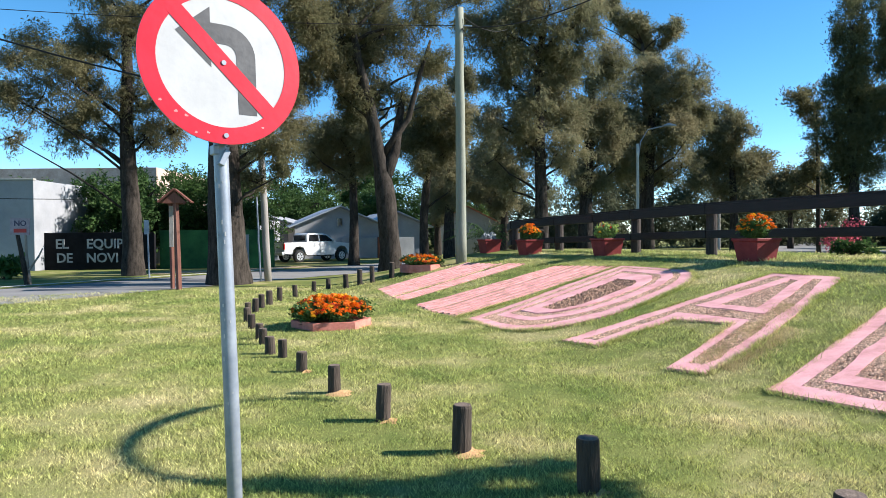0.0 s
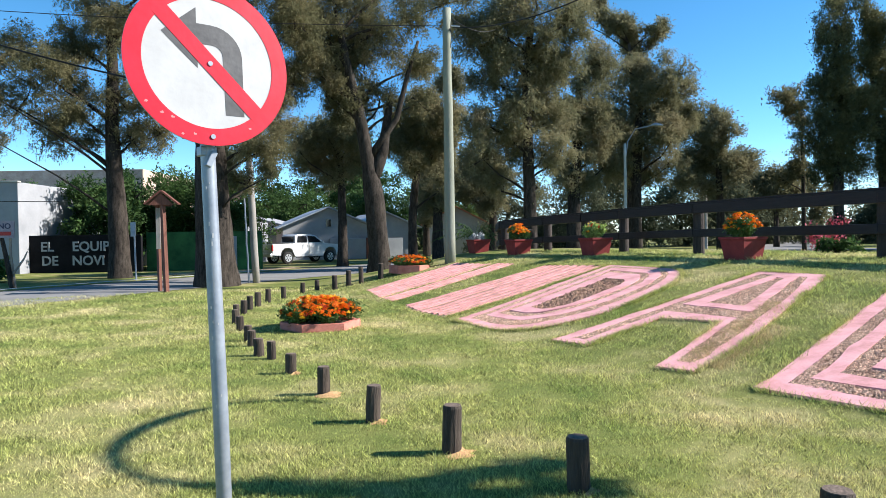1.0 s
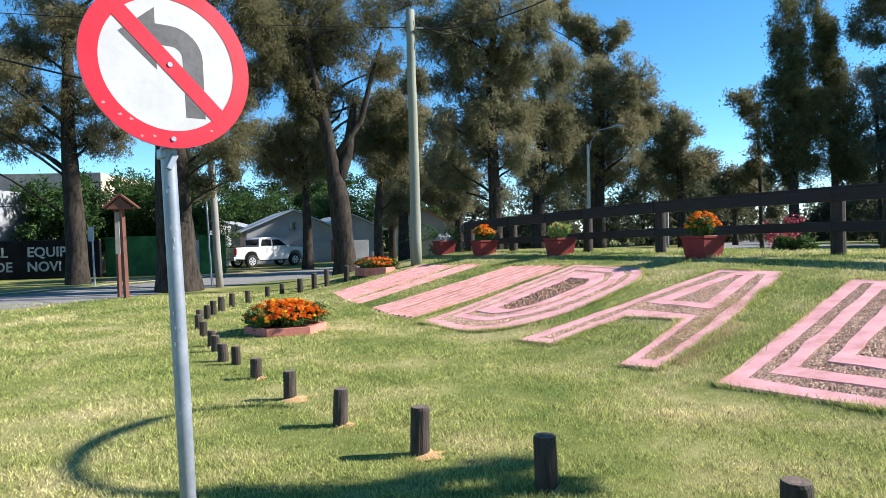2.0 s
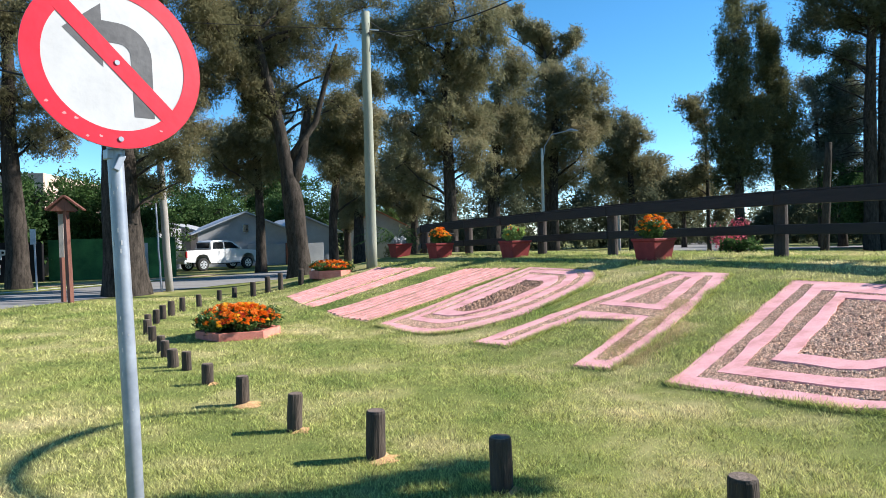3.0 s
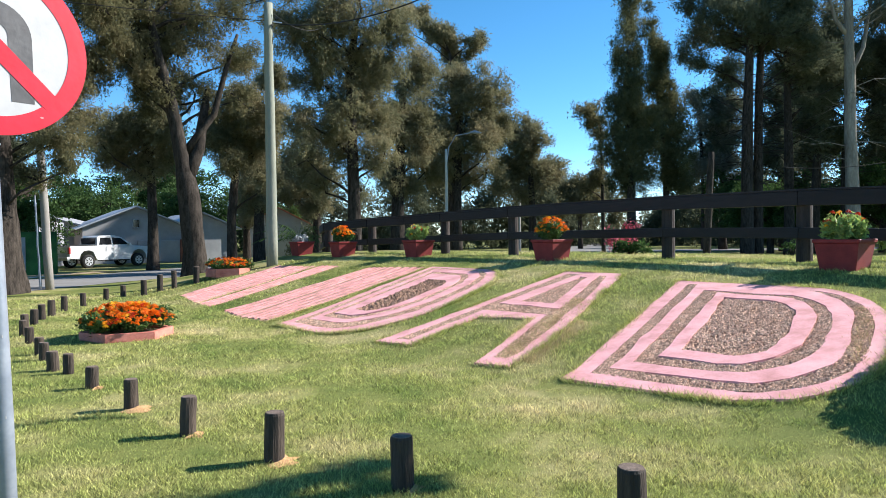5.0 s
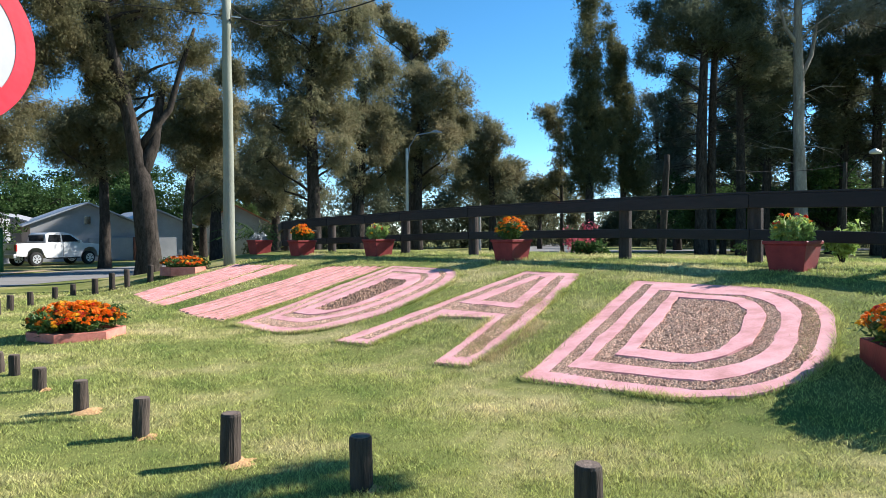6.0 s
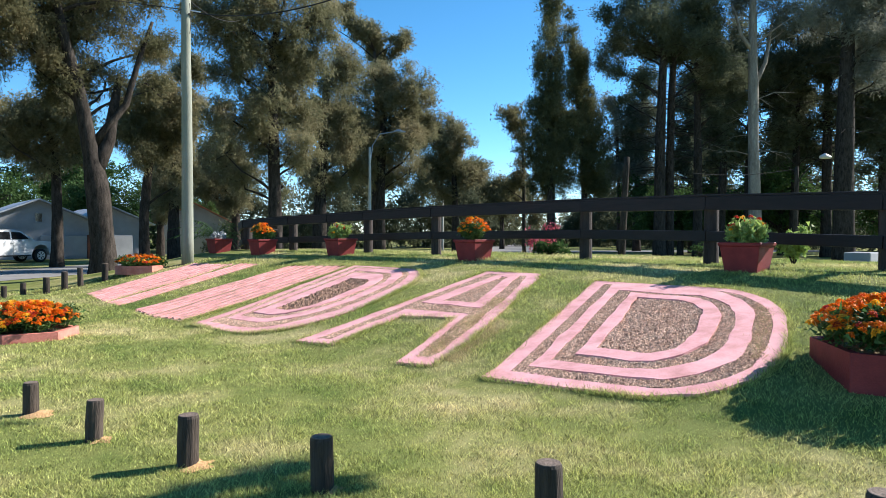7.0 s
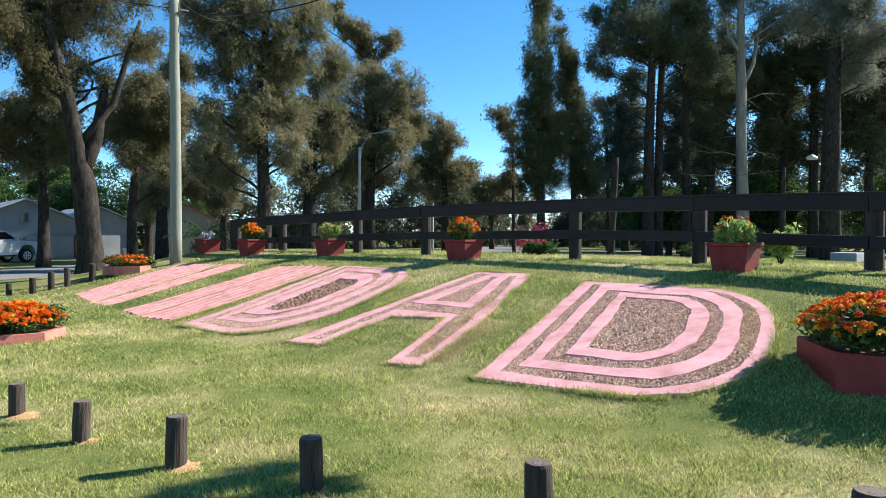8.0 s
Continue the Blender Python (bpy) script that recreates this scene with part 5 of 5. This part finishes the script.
# a tree beside the viewpoint, of which only the shadows of its low limbs are seen on the lawn
shade = thing("shade_tree", (11.0, -0.6, 0), 0, "large tree whose low curved limbs shade the lawn", "tree", "trees")
part("trunk", tube([(0, 0, -0.2), (0.1, 0, 2.5), (0, 0.1, 5), (0.2, 0, 9)], [0.36, 0.3, 0.25, 0.1], 14), M_BARK, shade, smooth=True)
SHADE_LIFT = 5.4


def shade_limb(line, radii, name="limb"):
    """A limb whose shadow runs along a line on the lawn."""
    push = SHADE_LIFT / math.tan(SUN_UP)
    pts = [(x + push - 11.0, y + 0.6, SHADE_LIFT) for x, y in line]
    part(name, tube(pts, radii, 8), M_BARK, shade)


loop = [(-1.5 + 1.0 * math.cos(a), 5.55 + 1.12 * math.sin(a)) for a in np.linspace(radians(62), radians(262), 12)]
shade_limb(loop + [(-0.9, 4.3), (0.2, 4.2), (1.5, 3.4)], [0.03, 0.045, 0.05, 0.055, 0.06, 0.06, 0.06, 0.055, 0.05, 0.045, 0.04, 0.04, 0.07, 0.09, 0.11])
shade_limb([(-1.9, 4.45), (-1.0, 4.25), (0.1, 4.1), (1.3, 3.7), (2.9, 2.6)], [0.03, 0.08, 0.1, 0.12, 0.14])
part("limb", tube([(2.2, 3.2, SHADE_LIFT), (1.2, 1.6, 4.6), (0.05, 0.05, 3.2)], [0.12, 0.16, 0.2], 8), M_BARK, shade)
rng = np.random.default_rng(77)
push = SHADE_LIFT / math.tan(SUN_UP)
SHADES = [(0.75, 4.68, 0.20), (0.45, 4.5, 0.24), (0.1, 4.4, 0.2), (-0.3, 4.28, 0.2), (-0.7, 4.3, 0.2), (-1.1, 4.35, 0.16), (0.9, 4.2, 0.25)]
v, f = leaf_cloud(rng, [(x + push - 11.0, y + 0.6, SHADE_LIFT) for x, y, r in SHADES], np.array([r for x, y, r in SHADES]), 900, 0.16, 0.06, 0.2, 0.1, 0.8)
raw("crown", v, f, M_NEEDLE, shade)
v, f = leaf_cloud(rng, rng.normal(size=(20, 3)) * np.array([2.0, 1.2, 1.2]) + np.array([0.8, -2.5, 8.5]), np.full(20, 1.0), 7000, 0.3, 0.09, 0.3, 0.1)
raw("crown", v, f, M_NEEDLE, shade)


# ---- shrubs ----
def shrub(x, y, spread, height, seed, label, mat, count=900, leaf=0.1):
    rng = np.random.default_rng(seed)
    ob = thing("shrub", (x, y, gz(x, y)), 0, label, "shrub", "shrubs")
    n = 9
    cs = np.stack([rng.normal(size=n) * spread * 0.4, rng.normal(size=n) * spread * 0.4, height * rng.uniform(0.3, 0.75, n)], 1)
    bm = bmesh.new()
    for c in cs:
        add_tube(bm, [(0, 0, -0.05), (c[0] * 0.5, c[1] * 0.5, c[2] * 0.6), tuple(c)], [0.018, 0.012, 0.005], 5)
    part("stems", bm, M_BARK, ob)
    v, f = leaf_cloud(rng, cs, np.full(n, spread * 0.45), count, leaf, leaf * 0.5, 0.0, 0.2, height / spread * 0.6)
    v[:, 2] = np.maximum(v[:, 2], 0)
    raw("leaves", v, f, mat, ob)
    return ob


shrub(10.6, 9.1, 0.38, 0.72, 71, "light green leafy shrub behind the fence", M_LIGHTLEAF, 1500)
shrub(9.4, 15.6, 0.45, 0.4, 72, "small green shrub beside the avenue", M_LEAF)
shrub(15.4, 26.1, 0.75, 1.55, 73, "shrub in deep pink blossom", M_PINKBLOOM, 900)
shrub(12.3, 13.3, 0.35, 0.5, 74, "thin young sapling on the grass", M_LEAF, 160, 0.08)
shrub(-17.3, 26.8, 0.9, 0.9, 75, "spiky agave clump beside a leaning board", M_HERB, 300, 0.4)


def palm(x, y, height, seed, label):
    rng = random.Random(seed)
    ob = thing("palm", (x, y, gz(x, y)), 0, label, "palm")
    part("trunk", tube([(0, 0, -0.1), (0.05, 0, height * 0.4)], [0.22, 0.2], 12), M_BARK, ob)
    for i in range(26):
        a, up_ = i * 2.4, rng.uniform(0.2, 1.2)
        ln = height * rng.uniform(0.5, 0.7)
        verts, faces = [], []
        for k in range(9):
            f = k / 8
            p = Vector((math.cos(a) * ln * f * math.cos(up_ * (1 - f * 0.5)), math.sin(a) * ln * f * math.cos(up_ * (1 - f * 0.5)), height * 0.4 + ln * (math.sin(up_) * f - 0.55 * f * f)))
            side = Vector((-math.sin(a), math.cos(a), -0.5)) * 0.45 * math.sin(math.pi * min(1, f + 0.12))
            s2 = Vector((math.sin(a), -math.cos(a), -0.5)) * 0.45 * math.sin(math.pi * min(1, f + 0.12))
            step = Vector((math.cos(a), math.sin(a), 0)) * 0.06
            n = len(verts)
            verts += [tuple(p), tuple(p + side + step * 3), tuple(p + step), tuple(p + s2 + step * 3)]
            faces += [(n, n + 1, n + 2), (n, n + 2, n + 3)]
            if n:
                faces += [(n - 4, n - 2, n), (n - 2, n + 2, n)]
        raw("frond", verts, faces, M_LEAF, ob)
    return ob


palm(2.2, 34.5, 3.6, 5, "small shaded palm with drooping fronds")


# ---- buildings on the far side of the street ----
def wall_box(name, x0, x1, y0, y1, z1, mat, label, category, turn=0):
    ob = thing(name, ((x0 + x1) / 2, (y0 + y1) / 2, 0), turn, label, category)
    part("wall", box((x1 - x0, y1 - y0, z1), None, 0.02), mat, ob)
    return ob


white = wall_box("white_building", -31, -19.9, 33.2, 42, 4.45, M_PLASTER, "plain white rendered building dappled with tree shade", "building")
part("parapet_cap", box((11.2, 0.25, 0.06), pose(0, -4.35, 4.45), 0.01), M_KERB, white)
brick_house = wall_box("brick_building", -34, -18.0, 43, 52, 6.0, M_BRICK, "bare brick building rising behind a white one", "building")
mural = wall_box("mural_wall", -19.9, -14.4, 34.0, 34.2, 1.86, M_WALLBLACK, "black painted wall with pale block lettering", "wall")
for text, x, z in (("EL", -2.19, 1.08), ("EQUIP", -0.64, 1.08), ("DE", -2.15, 0.38), ("NOVI", -0.66, 0.38)):
    lettering("lettering", text, 0.66, 0.012, M_LETTER, pose(x, -0.115, z, 90), mural, "pale grey painted words")
green_wall = wall_box("green_wall", -14.39, -8.6, 34.6, 34.8, 1.95, M_WALLGREEN, "green and white painted boundary wall", "wall")
part("white_panel", box((1.3, 0.02, 1.5), pose(1.0, -0.12, 0.2)), M_PLASTER, green_wall, "patch of white paint")
low_house = wall_box("low_house", -18.5, -11, 41, 46, 2.6, M_PLASTER, "low white house behind a mural wall", "building")


def gable_house(x, y, wide, deep, eave, ridge, turn, label, wall, roof, openings=()):
    ob = thing("house", (x, y, 0), turn, label, "house", "houses across the street")
    m = pose(0, deep / 2, 0, 90)
    part("wall", prism([(-wide / 2, 0), (wide / 2, 0), (wide / 2, eave), (0, ridge), (-wide / 2, eave)], deep, m), wall, ob)
    slope = math.atan2(ridge - eave, wide / 2)
    run = math.hypot(ridge - eave, wide / 2) + 0.45
    for sgn in (-1, 1):
        mm = Matrix.Translation((0, 0, ridge + 0.02)) @ Matrix.Rotation(sgn * slope, 4, "Y") @ Matrix.Translation((sgn * run / 2, 0, 0))
        part("roof", box((run, deep + 0.7, 0.09), mm), roof, ob)
    for ox, oz, w, h in openings:
        win = part("window", box((w, 0.06, h), pose(ox, -deep / 2 - 0.02, oz)), M_GLASS, ob, "dark window pane")
        part("frame", ring_prism([(-w / 2 - 0.07, -0.07), (w / 2 + 0.07, -0.07), (w / 2 + 0.07, h + 0.07), (-w / 2 - 0.07, h + 0.07)], [(-w / 2, 0), (w / 2, 0), (w / 2, h), (-w / 2, h)], 0.06, pose(ox, -deep / 2 - 0.01, oz, 90)), M_PLASTER, win)
    return ob


gable_house(-8.6, 52, 6.2, 9, 2.3, 3.6, 18, "grey rendered gabled house with metal roof", M_HOUSE, M_ROOF, ((0.0, 2.3, 0.35, 0.5),))
gable_house(-4.8, 55, 4.6, 9, 2.3, 3.3, 18, "low house with bluish metal roof", M_HOUSE, M_ROOF, ())
gable_house(-13.5, 55, 4.4, 7, 2.5, 3.1, 0, "small white house with a flat pale roof", M_PLASTER, M_PLASTER, ((0.4, 1.4, 0.9, 0.8),))
gable_house(2.0, 60, 5.0, 7, 2.6, 3.9, 0, "house with a red tiled roof among trees", M_HOUSE, M_TILE, ())
yard = thing("garden_wall", (-4.6, 48.2, 0), 14, "low white garden wall before a house", "wall")
part("wall", box((5.2, 0.18, 1.45), None, 0.02), M_PLASTER, yard)
part("gate", box((0.9, 0.1, 1.5), pose(0.4, -0.12, 0), 0.02), M_SHRINE, yard, "dark wooden gate")


# ---- the parked pickup ----
def wheel(x, y, parent):
    tyre = part("wheel", tube([(x, y - 0.13, 0.37), (x, y - 0.10, 0.37), (x, y + 0.10, 0.37), (x, y + 0.13, 0.37)], [0.31, 0.37, 0.37, 0.31], 24), M_RUBBER, parent, "black tyre", smooth=False)
    part("rim", tube([(x, y - 0.138, 0.37), (x, y + 0.138, 0.37)], [0.235, 0.235], 20), M_CHROME, tyre, "alloy rim")
    for k in range(6):
        a = k * math.pi / 3
        part("spoke_gap", box((0.05, 0.285, 0.12), Matrix.Translation((x, y, 0.37)) @ Matrix.Rotation(a, 4, "Y") @ Matrix.Translation((0, 0, 0.08))), M_RUBBER, tyre)


def pickup(x, y, turn):
    """A double-cab pickup along its own +x."""
    ob = thing("pickup_truck", (x, y, gz(x, y)), turn, "white double-cab pickup parked on the verge", "pickup truck")
    half = 0.86
    side = [(-2.62, 0.55), (-2.05, 0.5), (-1.98, 0.78), (-1.78, 0.94), (-1.5, 0.97), (-1.25, 0.88), (-1.1, 0.55), (-1.0, 0.42), (1.05, 0.42), (1.12, 0.62), (1.3, 0.88), (1.58, 0.97), (1.86, 0.92), (2.05, 0.72), (2.1, 0.45), (2.55, 0.48), (2.62, 0.75), (2.58, 1.02), (2.2, 1.13), (1.25, 1.2), (-0.95, 1.22), (-2.6, 1.2)]
    body = prism(side, half * 2, pose(0, half, 0, 90), 0.02)
    part("body", body, M_CAR, ob, "white painted body")
    cab = [(-0.98, 1.2), (1.28, 1.19), (0.62, 1.68), (0.2, 1.78), (-0.72, 1.77), (-0.92, 1.68)]
    bm = prism(cab, half * 2 - 0.12, pose(0, half - 0.06, 0, 90), 0.03)
    for v in bm.verts:
        if v.co.z > 1.5:
            v.co.y *= 0.86
    part("cab", bm, M_CAR, ob)
    for sgn in (-1, 1):
        for pts in ([(-0.85, 1.27), (-0.1, 1.27), (-0.1, 1.66), (-0.72, 1.66)], [(0.0, 1.27), (1.0, 1.27), (0.5, 1.64), (0.0, 1.66)]):
            bm = prism(pts, 0.02, pose(0, 0.01 + sgn * 0.803, 0, 90))
            for v in bm.verts:
                v.co.y -= sgn * 0.112 * (v.co.z - 1.27) / 0.46
            part("side_window", bm, M_GLASS, ob, "dark side window")
        part("mirror", box((0.12, 0.2, 0.15), pose(0.92, sgn * 0.95, 1.2), 0.02), M_CAR, ob)
        part("tail_lamp", box((0.08, 0.16, 0.36), pose(-2.6, sgn * 0.79, 0.8), 0.015), M_LAMPRED, ob, "red tail lamp")
        part("headlight", box((0.22, 0.3, 0.17), pose(2.46, sgn * 0.68, 0.85), 0.03), M_CHROME, ob, "clear headlight")
        part("door_handle", box((0.16, 0.03, 0.03), pose(-0.05, sgn * 0.875, 1.05)), M_CHROME, ob)
        part("side_step", box((1.9, 0.12, 0.06), pose(0.0, sgn * 0.86, 0.36)), M_RUBBER, ob)
        part("door_line", box((0.012, 0.01, 0.72), pose(0.0, sgn * 0.862, 0.46)), M_RUBBER, ob)
    part("rear_window", box((0.03, 1.2, 0.34), pose(-0.95, 0, 1.3, 0, -8)), M_GLASS, ob, "dark rear window")
    part("windscreen", box((0.03, 1.3, 0.62), pose(0.98, 0, 1.22, 0, -52)), M_GLASS, ob, "dark windscreen")
    part("load_bed", box((1.55, 1.4, 0.06), pose(-1.75, 0, 1.19)), M_RUBBER, ob, "dark load bed cover")
    part("rear_bumper", box((0.16, 1.7, 0.2), pose(-2.68, 0, 0.45), 0.03), M_CHROME, ob)
    part("front_bumper", box((0.2, 1.72, 0.3), pose(2.6, 0, 0.4), 0.05), M_CAR, ob)
    for wx in (-1.54, 1.58):
        for wy in (-0.76, 0.76):
            wheel(wx, wy, ob)
    return ob


pickup(-8.15, 42.6, 46)

# ---- small street furniture ----
shrine = thing("wayside_shrine", (-8.12, 20.7, 0), 12, "brown wooden wayside signpost with small pitched roof", "signpost")
part("post", tube([(0.09, -0.05, -0.2), (0.03, -0.05, 2.75)], [0.085, 0.08], 4), M_SHRINE, shrine)
part("post", tube([(-0.16, 0.35, -0.2), (-0.18, 0.35, 2.6)], [0.07, 0.07], 4), M_SHRINE, shrine)
part("board", box((0.12, 0.05, 1.25), pose(-0.15, 0.2, 1.3)), M_GREYPOLE, shrine, "weathered grey board")
for sgn in (-1, 1):
    part("roof_board", box((0.62, 0.6, 0.05), Matrix.Translation((0, 0.1, 3.02)) @ Matrix.Rotation(sgn * radians(40), 4, "Y") @ Matrix.Translation((sgn * 0.29, 0, 0)), 0.006), M_SHRINE, shrine)
part("gable_board", prism([(-0.36, 2.62), (0.36, 2.62), (0, 2.98)], 0.04, pose(0, -0.1, 0, 90)), M_SHRINE, shrine)
part("beam", box((0.5, 0.3, 0.07), pose(0, 0.1, 2.6)), M_SHRINE, shrine)

plate_post = thing("street_plate", (-11.65, 26.9, 0), 0, "small grey sign plate on a thin white post", "road sign")
part("post", tube([(0.04, 0, -0.2), (0, 0, 2.1)], [0.035, 0.035], 8), M_GALV, plate_post)
part("plate", box((0.2, 0.02, 0.56), pose(-0.02, -0.05, 1.72)), M_GALV, plate_post)

board = thing("wooden_notice", (-14.45, 23.4, 0), 4, "hand-lettered board on crooked branch posts", "notice board")
part("post", tube([(0.15, 0.0, -0.1), (0.0, 0.0, 0.9), (-0.2, 0, 2.0)], [0.09, 0.08, 0.06], 8), M_BARK, board)
part("post", tube([(0.2, 0.1, -0.1), (0.1, 0.05, 1.1), (0.12, 0, 2.0)], [0.05, 0.045, 0.04], 8), M_PALEBARK, board)
part("branch", tube([(0.2, 0, 0.5), (0.5, 0.1, 1.0), (0.62, 0.1, 1.25)], [0.04, 0.03, 0.02], 6), M_PALEBARK, board)
panel = part("panel", box((0.64, 0.03, 0.58), pose(-0.02, -0.1, 1.72, 0, 3)), M_PANEL, board, "faded lilac wooden panel")
lettering("lettering", "NO", 0.26, 0.004, M_LETTERINGNAVY, pose(-0.2, -0.122, 2.03, 90), panel, "hand-painted word")
part("text_bar", box((0.42, 0.008, 0.13), pose(0.0, -0.12, 1.8)), M_LETTERINGRED, panel)

box_white = thing("concrete_block", (16.2, 11.9, gz(16.2, 11.9) - 0.02), 20, "white painted concrete block on the grass", "block")
part("body", prism([(-0.4, -0.3), (0.4, -0.3), (0.4, 0.3), (-0.4, 0.3)], 0.3, None, 0.03), M_PLASTER, box_white)

# ---- grass blades near the walk ----
def grass(count, seed, near, far, size):
    rng = np.random.default_rng(seed)
    d = near * (far / near) ** rng.random(count)
    a = rng.uniform(radians(-37), radians(60), count)
    x, y = d * np.sin(a), d * np.cos(a)
    s = 0.925 * x + 0.38 * y - 5.7
    uv = np.stack([0.38 * x - 0.925 * y + 0.32 * s, s], 1)
    keep = np.ones(count, bool)
    for line in OUTLINES:
        keep &= ~inside(uv, offset_loop(line, 0.03))
    x, y = x[keep], y[keep]
    n = len(x)
    z = ground_z(x, y)
    tuft = np.clip(0.75 + 0.4 * np.sin(x * 7.3 + 2 * np.sin(y * 3.1)) * np.sin(y * 8.1 + 1.7 * np.sin(x * 4.3)) + 0.3 * np.sin(x * 1.9 + y * 2.3) * np.sin(y * 1.3 - x), 0.25, 1.6)
    h = size * tuft * (0.5 + rng.random(n)) * (1 + d[keep] / 16)
    w = 0.0016 * (1 + d[keep] / 4.5)
    yaw, bend = rng.uniform(0, 6.28, n), rng.normal(size=(n, 2)) * 0.8
    c, si = np.cos(yaw) * w, np.sin(yaw) * w
    verts = np.stack([np.stack([x - c, y - si, z - 0.005], 1), np.stack([x + c, y + si, z - 0.005], 1), np.stack([x + bend[:, 0] * h, y + bend[:, 1] * h, z + h], 1)], 1).reshape(-1, 3)
    return tagged(raw("grass", verts, np.arange(3 * n).reshape(-1, 3), M_BLADE), "short mown grass blades with dry straw tips", "grass", kind="stuff")


grass(570000, 81, 1.9, 22.0, 0.023)
grass(30000, 82, 2.4, 14.0, 0.026)


def blades(uv, rng, size, wide, mat, label):
    """Blades of grass at places given in the letters' own coordinates."""
    n = len(uv)
    x, y = from_rs(uv[:, 0] - 0.32 * uv[:, 1], uv[:, 1])
    z = ground_z(x, y)
    h, w = size * (0.4 + 1.1 * rng.random(n)), wide * (0.7 + 0.6 * rng.random(n))
    yaw, bend = rng.uniform(0, 6.28, n), rng.normal(size=(n, 2)) * 0.7
    c, si = np.cos(yaw) * w, np.sin(yaw) * w
    verts = np.stack([np.stack([x - c, y - si, z - 0.005], 1), np.stack([x + c, y + si, z - 0.005], 1), np.stack([x + bend[:, 0] * h, y + bend[:, 1] * h, z + h], 1)], 1).reshape(-1, 3)
    return tagged(raw("grass", verts, np.arange(3 * n).reshape(-1, 3), mat), label, "grass", kind="stuff")


def edge_grass(seed):
    """Longer unmown grass along the kerbs of the letters, thick in some stretches and gone in others."""
    rng = np.random.default_rng(seed)
    spots = []
    for line in OUTLINES:
        for k in range(len(line)):
            a, b = np.array(line[k]), np.array(line[(k + 1) % len(line)])
            ln = np.linalg.norm(b - a)
            if ln < 0.01:
                continue
            t = rng.random(int(ln * (1700 if a[0] > -12.5 else 300)))
            thick = 0.5 + 0.5 * np.sin(t * ln * 2.7 + 3.1 * a[0] + 1.3 * a[1])
            t = t[rng.random(len(t)) < 0.15 + 0.85 * thick ** 2]
            out = np.array([(b - a)[1], -(b - a)[0]]) / ln
            spots.append(a + (b - a) * t[:, None] + out * (rng.normal(0.0, 0.022, len(t)) + 0.018)[:, None])
    return blades(np.concatenate(spots), rng, 0.058, 0.004, M_BLADE, "longer green grass creeping over the pink kerbs")


def foot_straw(seed):
    """Dry grass grown through the gravel of the letter A's foot, beside it, and in the belly of the last D."""
    rng = np.random.default_rng(seed)
    v = rng.uniform(-0.2, 2.4, 11000)
    core = -6.05 - 0.05 * v + rng.normal(size=11000) * (0.07 + 0.02 * v)
    keep = rng.random(11000) < 0.35 + 0.65 * np.sin(v * 3.3 + 0.6) ** 2
    side = np.stack([-5.76 + np.abs(rng.normal(size=2600)) * 0.14, rng.uniform(-0.1, 1.5, 2600)], 1)
    belly = np.stack([-2.24 + rng.normal(size=1600) * 0.05, rng.uniform(1.2, 3.0, 1600)], 1)
    uv = np.concatenate([np.stack([core, v], 1)[keep], side, belly])
    return blades(uv, rng, 0.045, 0.0042, M_STRAW, "dry straw-coloured grass grown through the gravel")


edge_grass(91)
foot_straw(92)
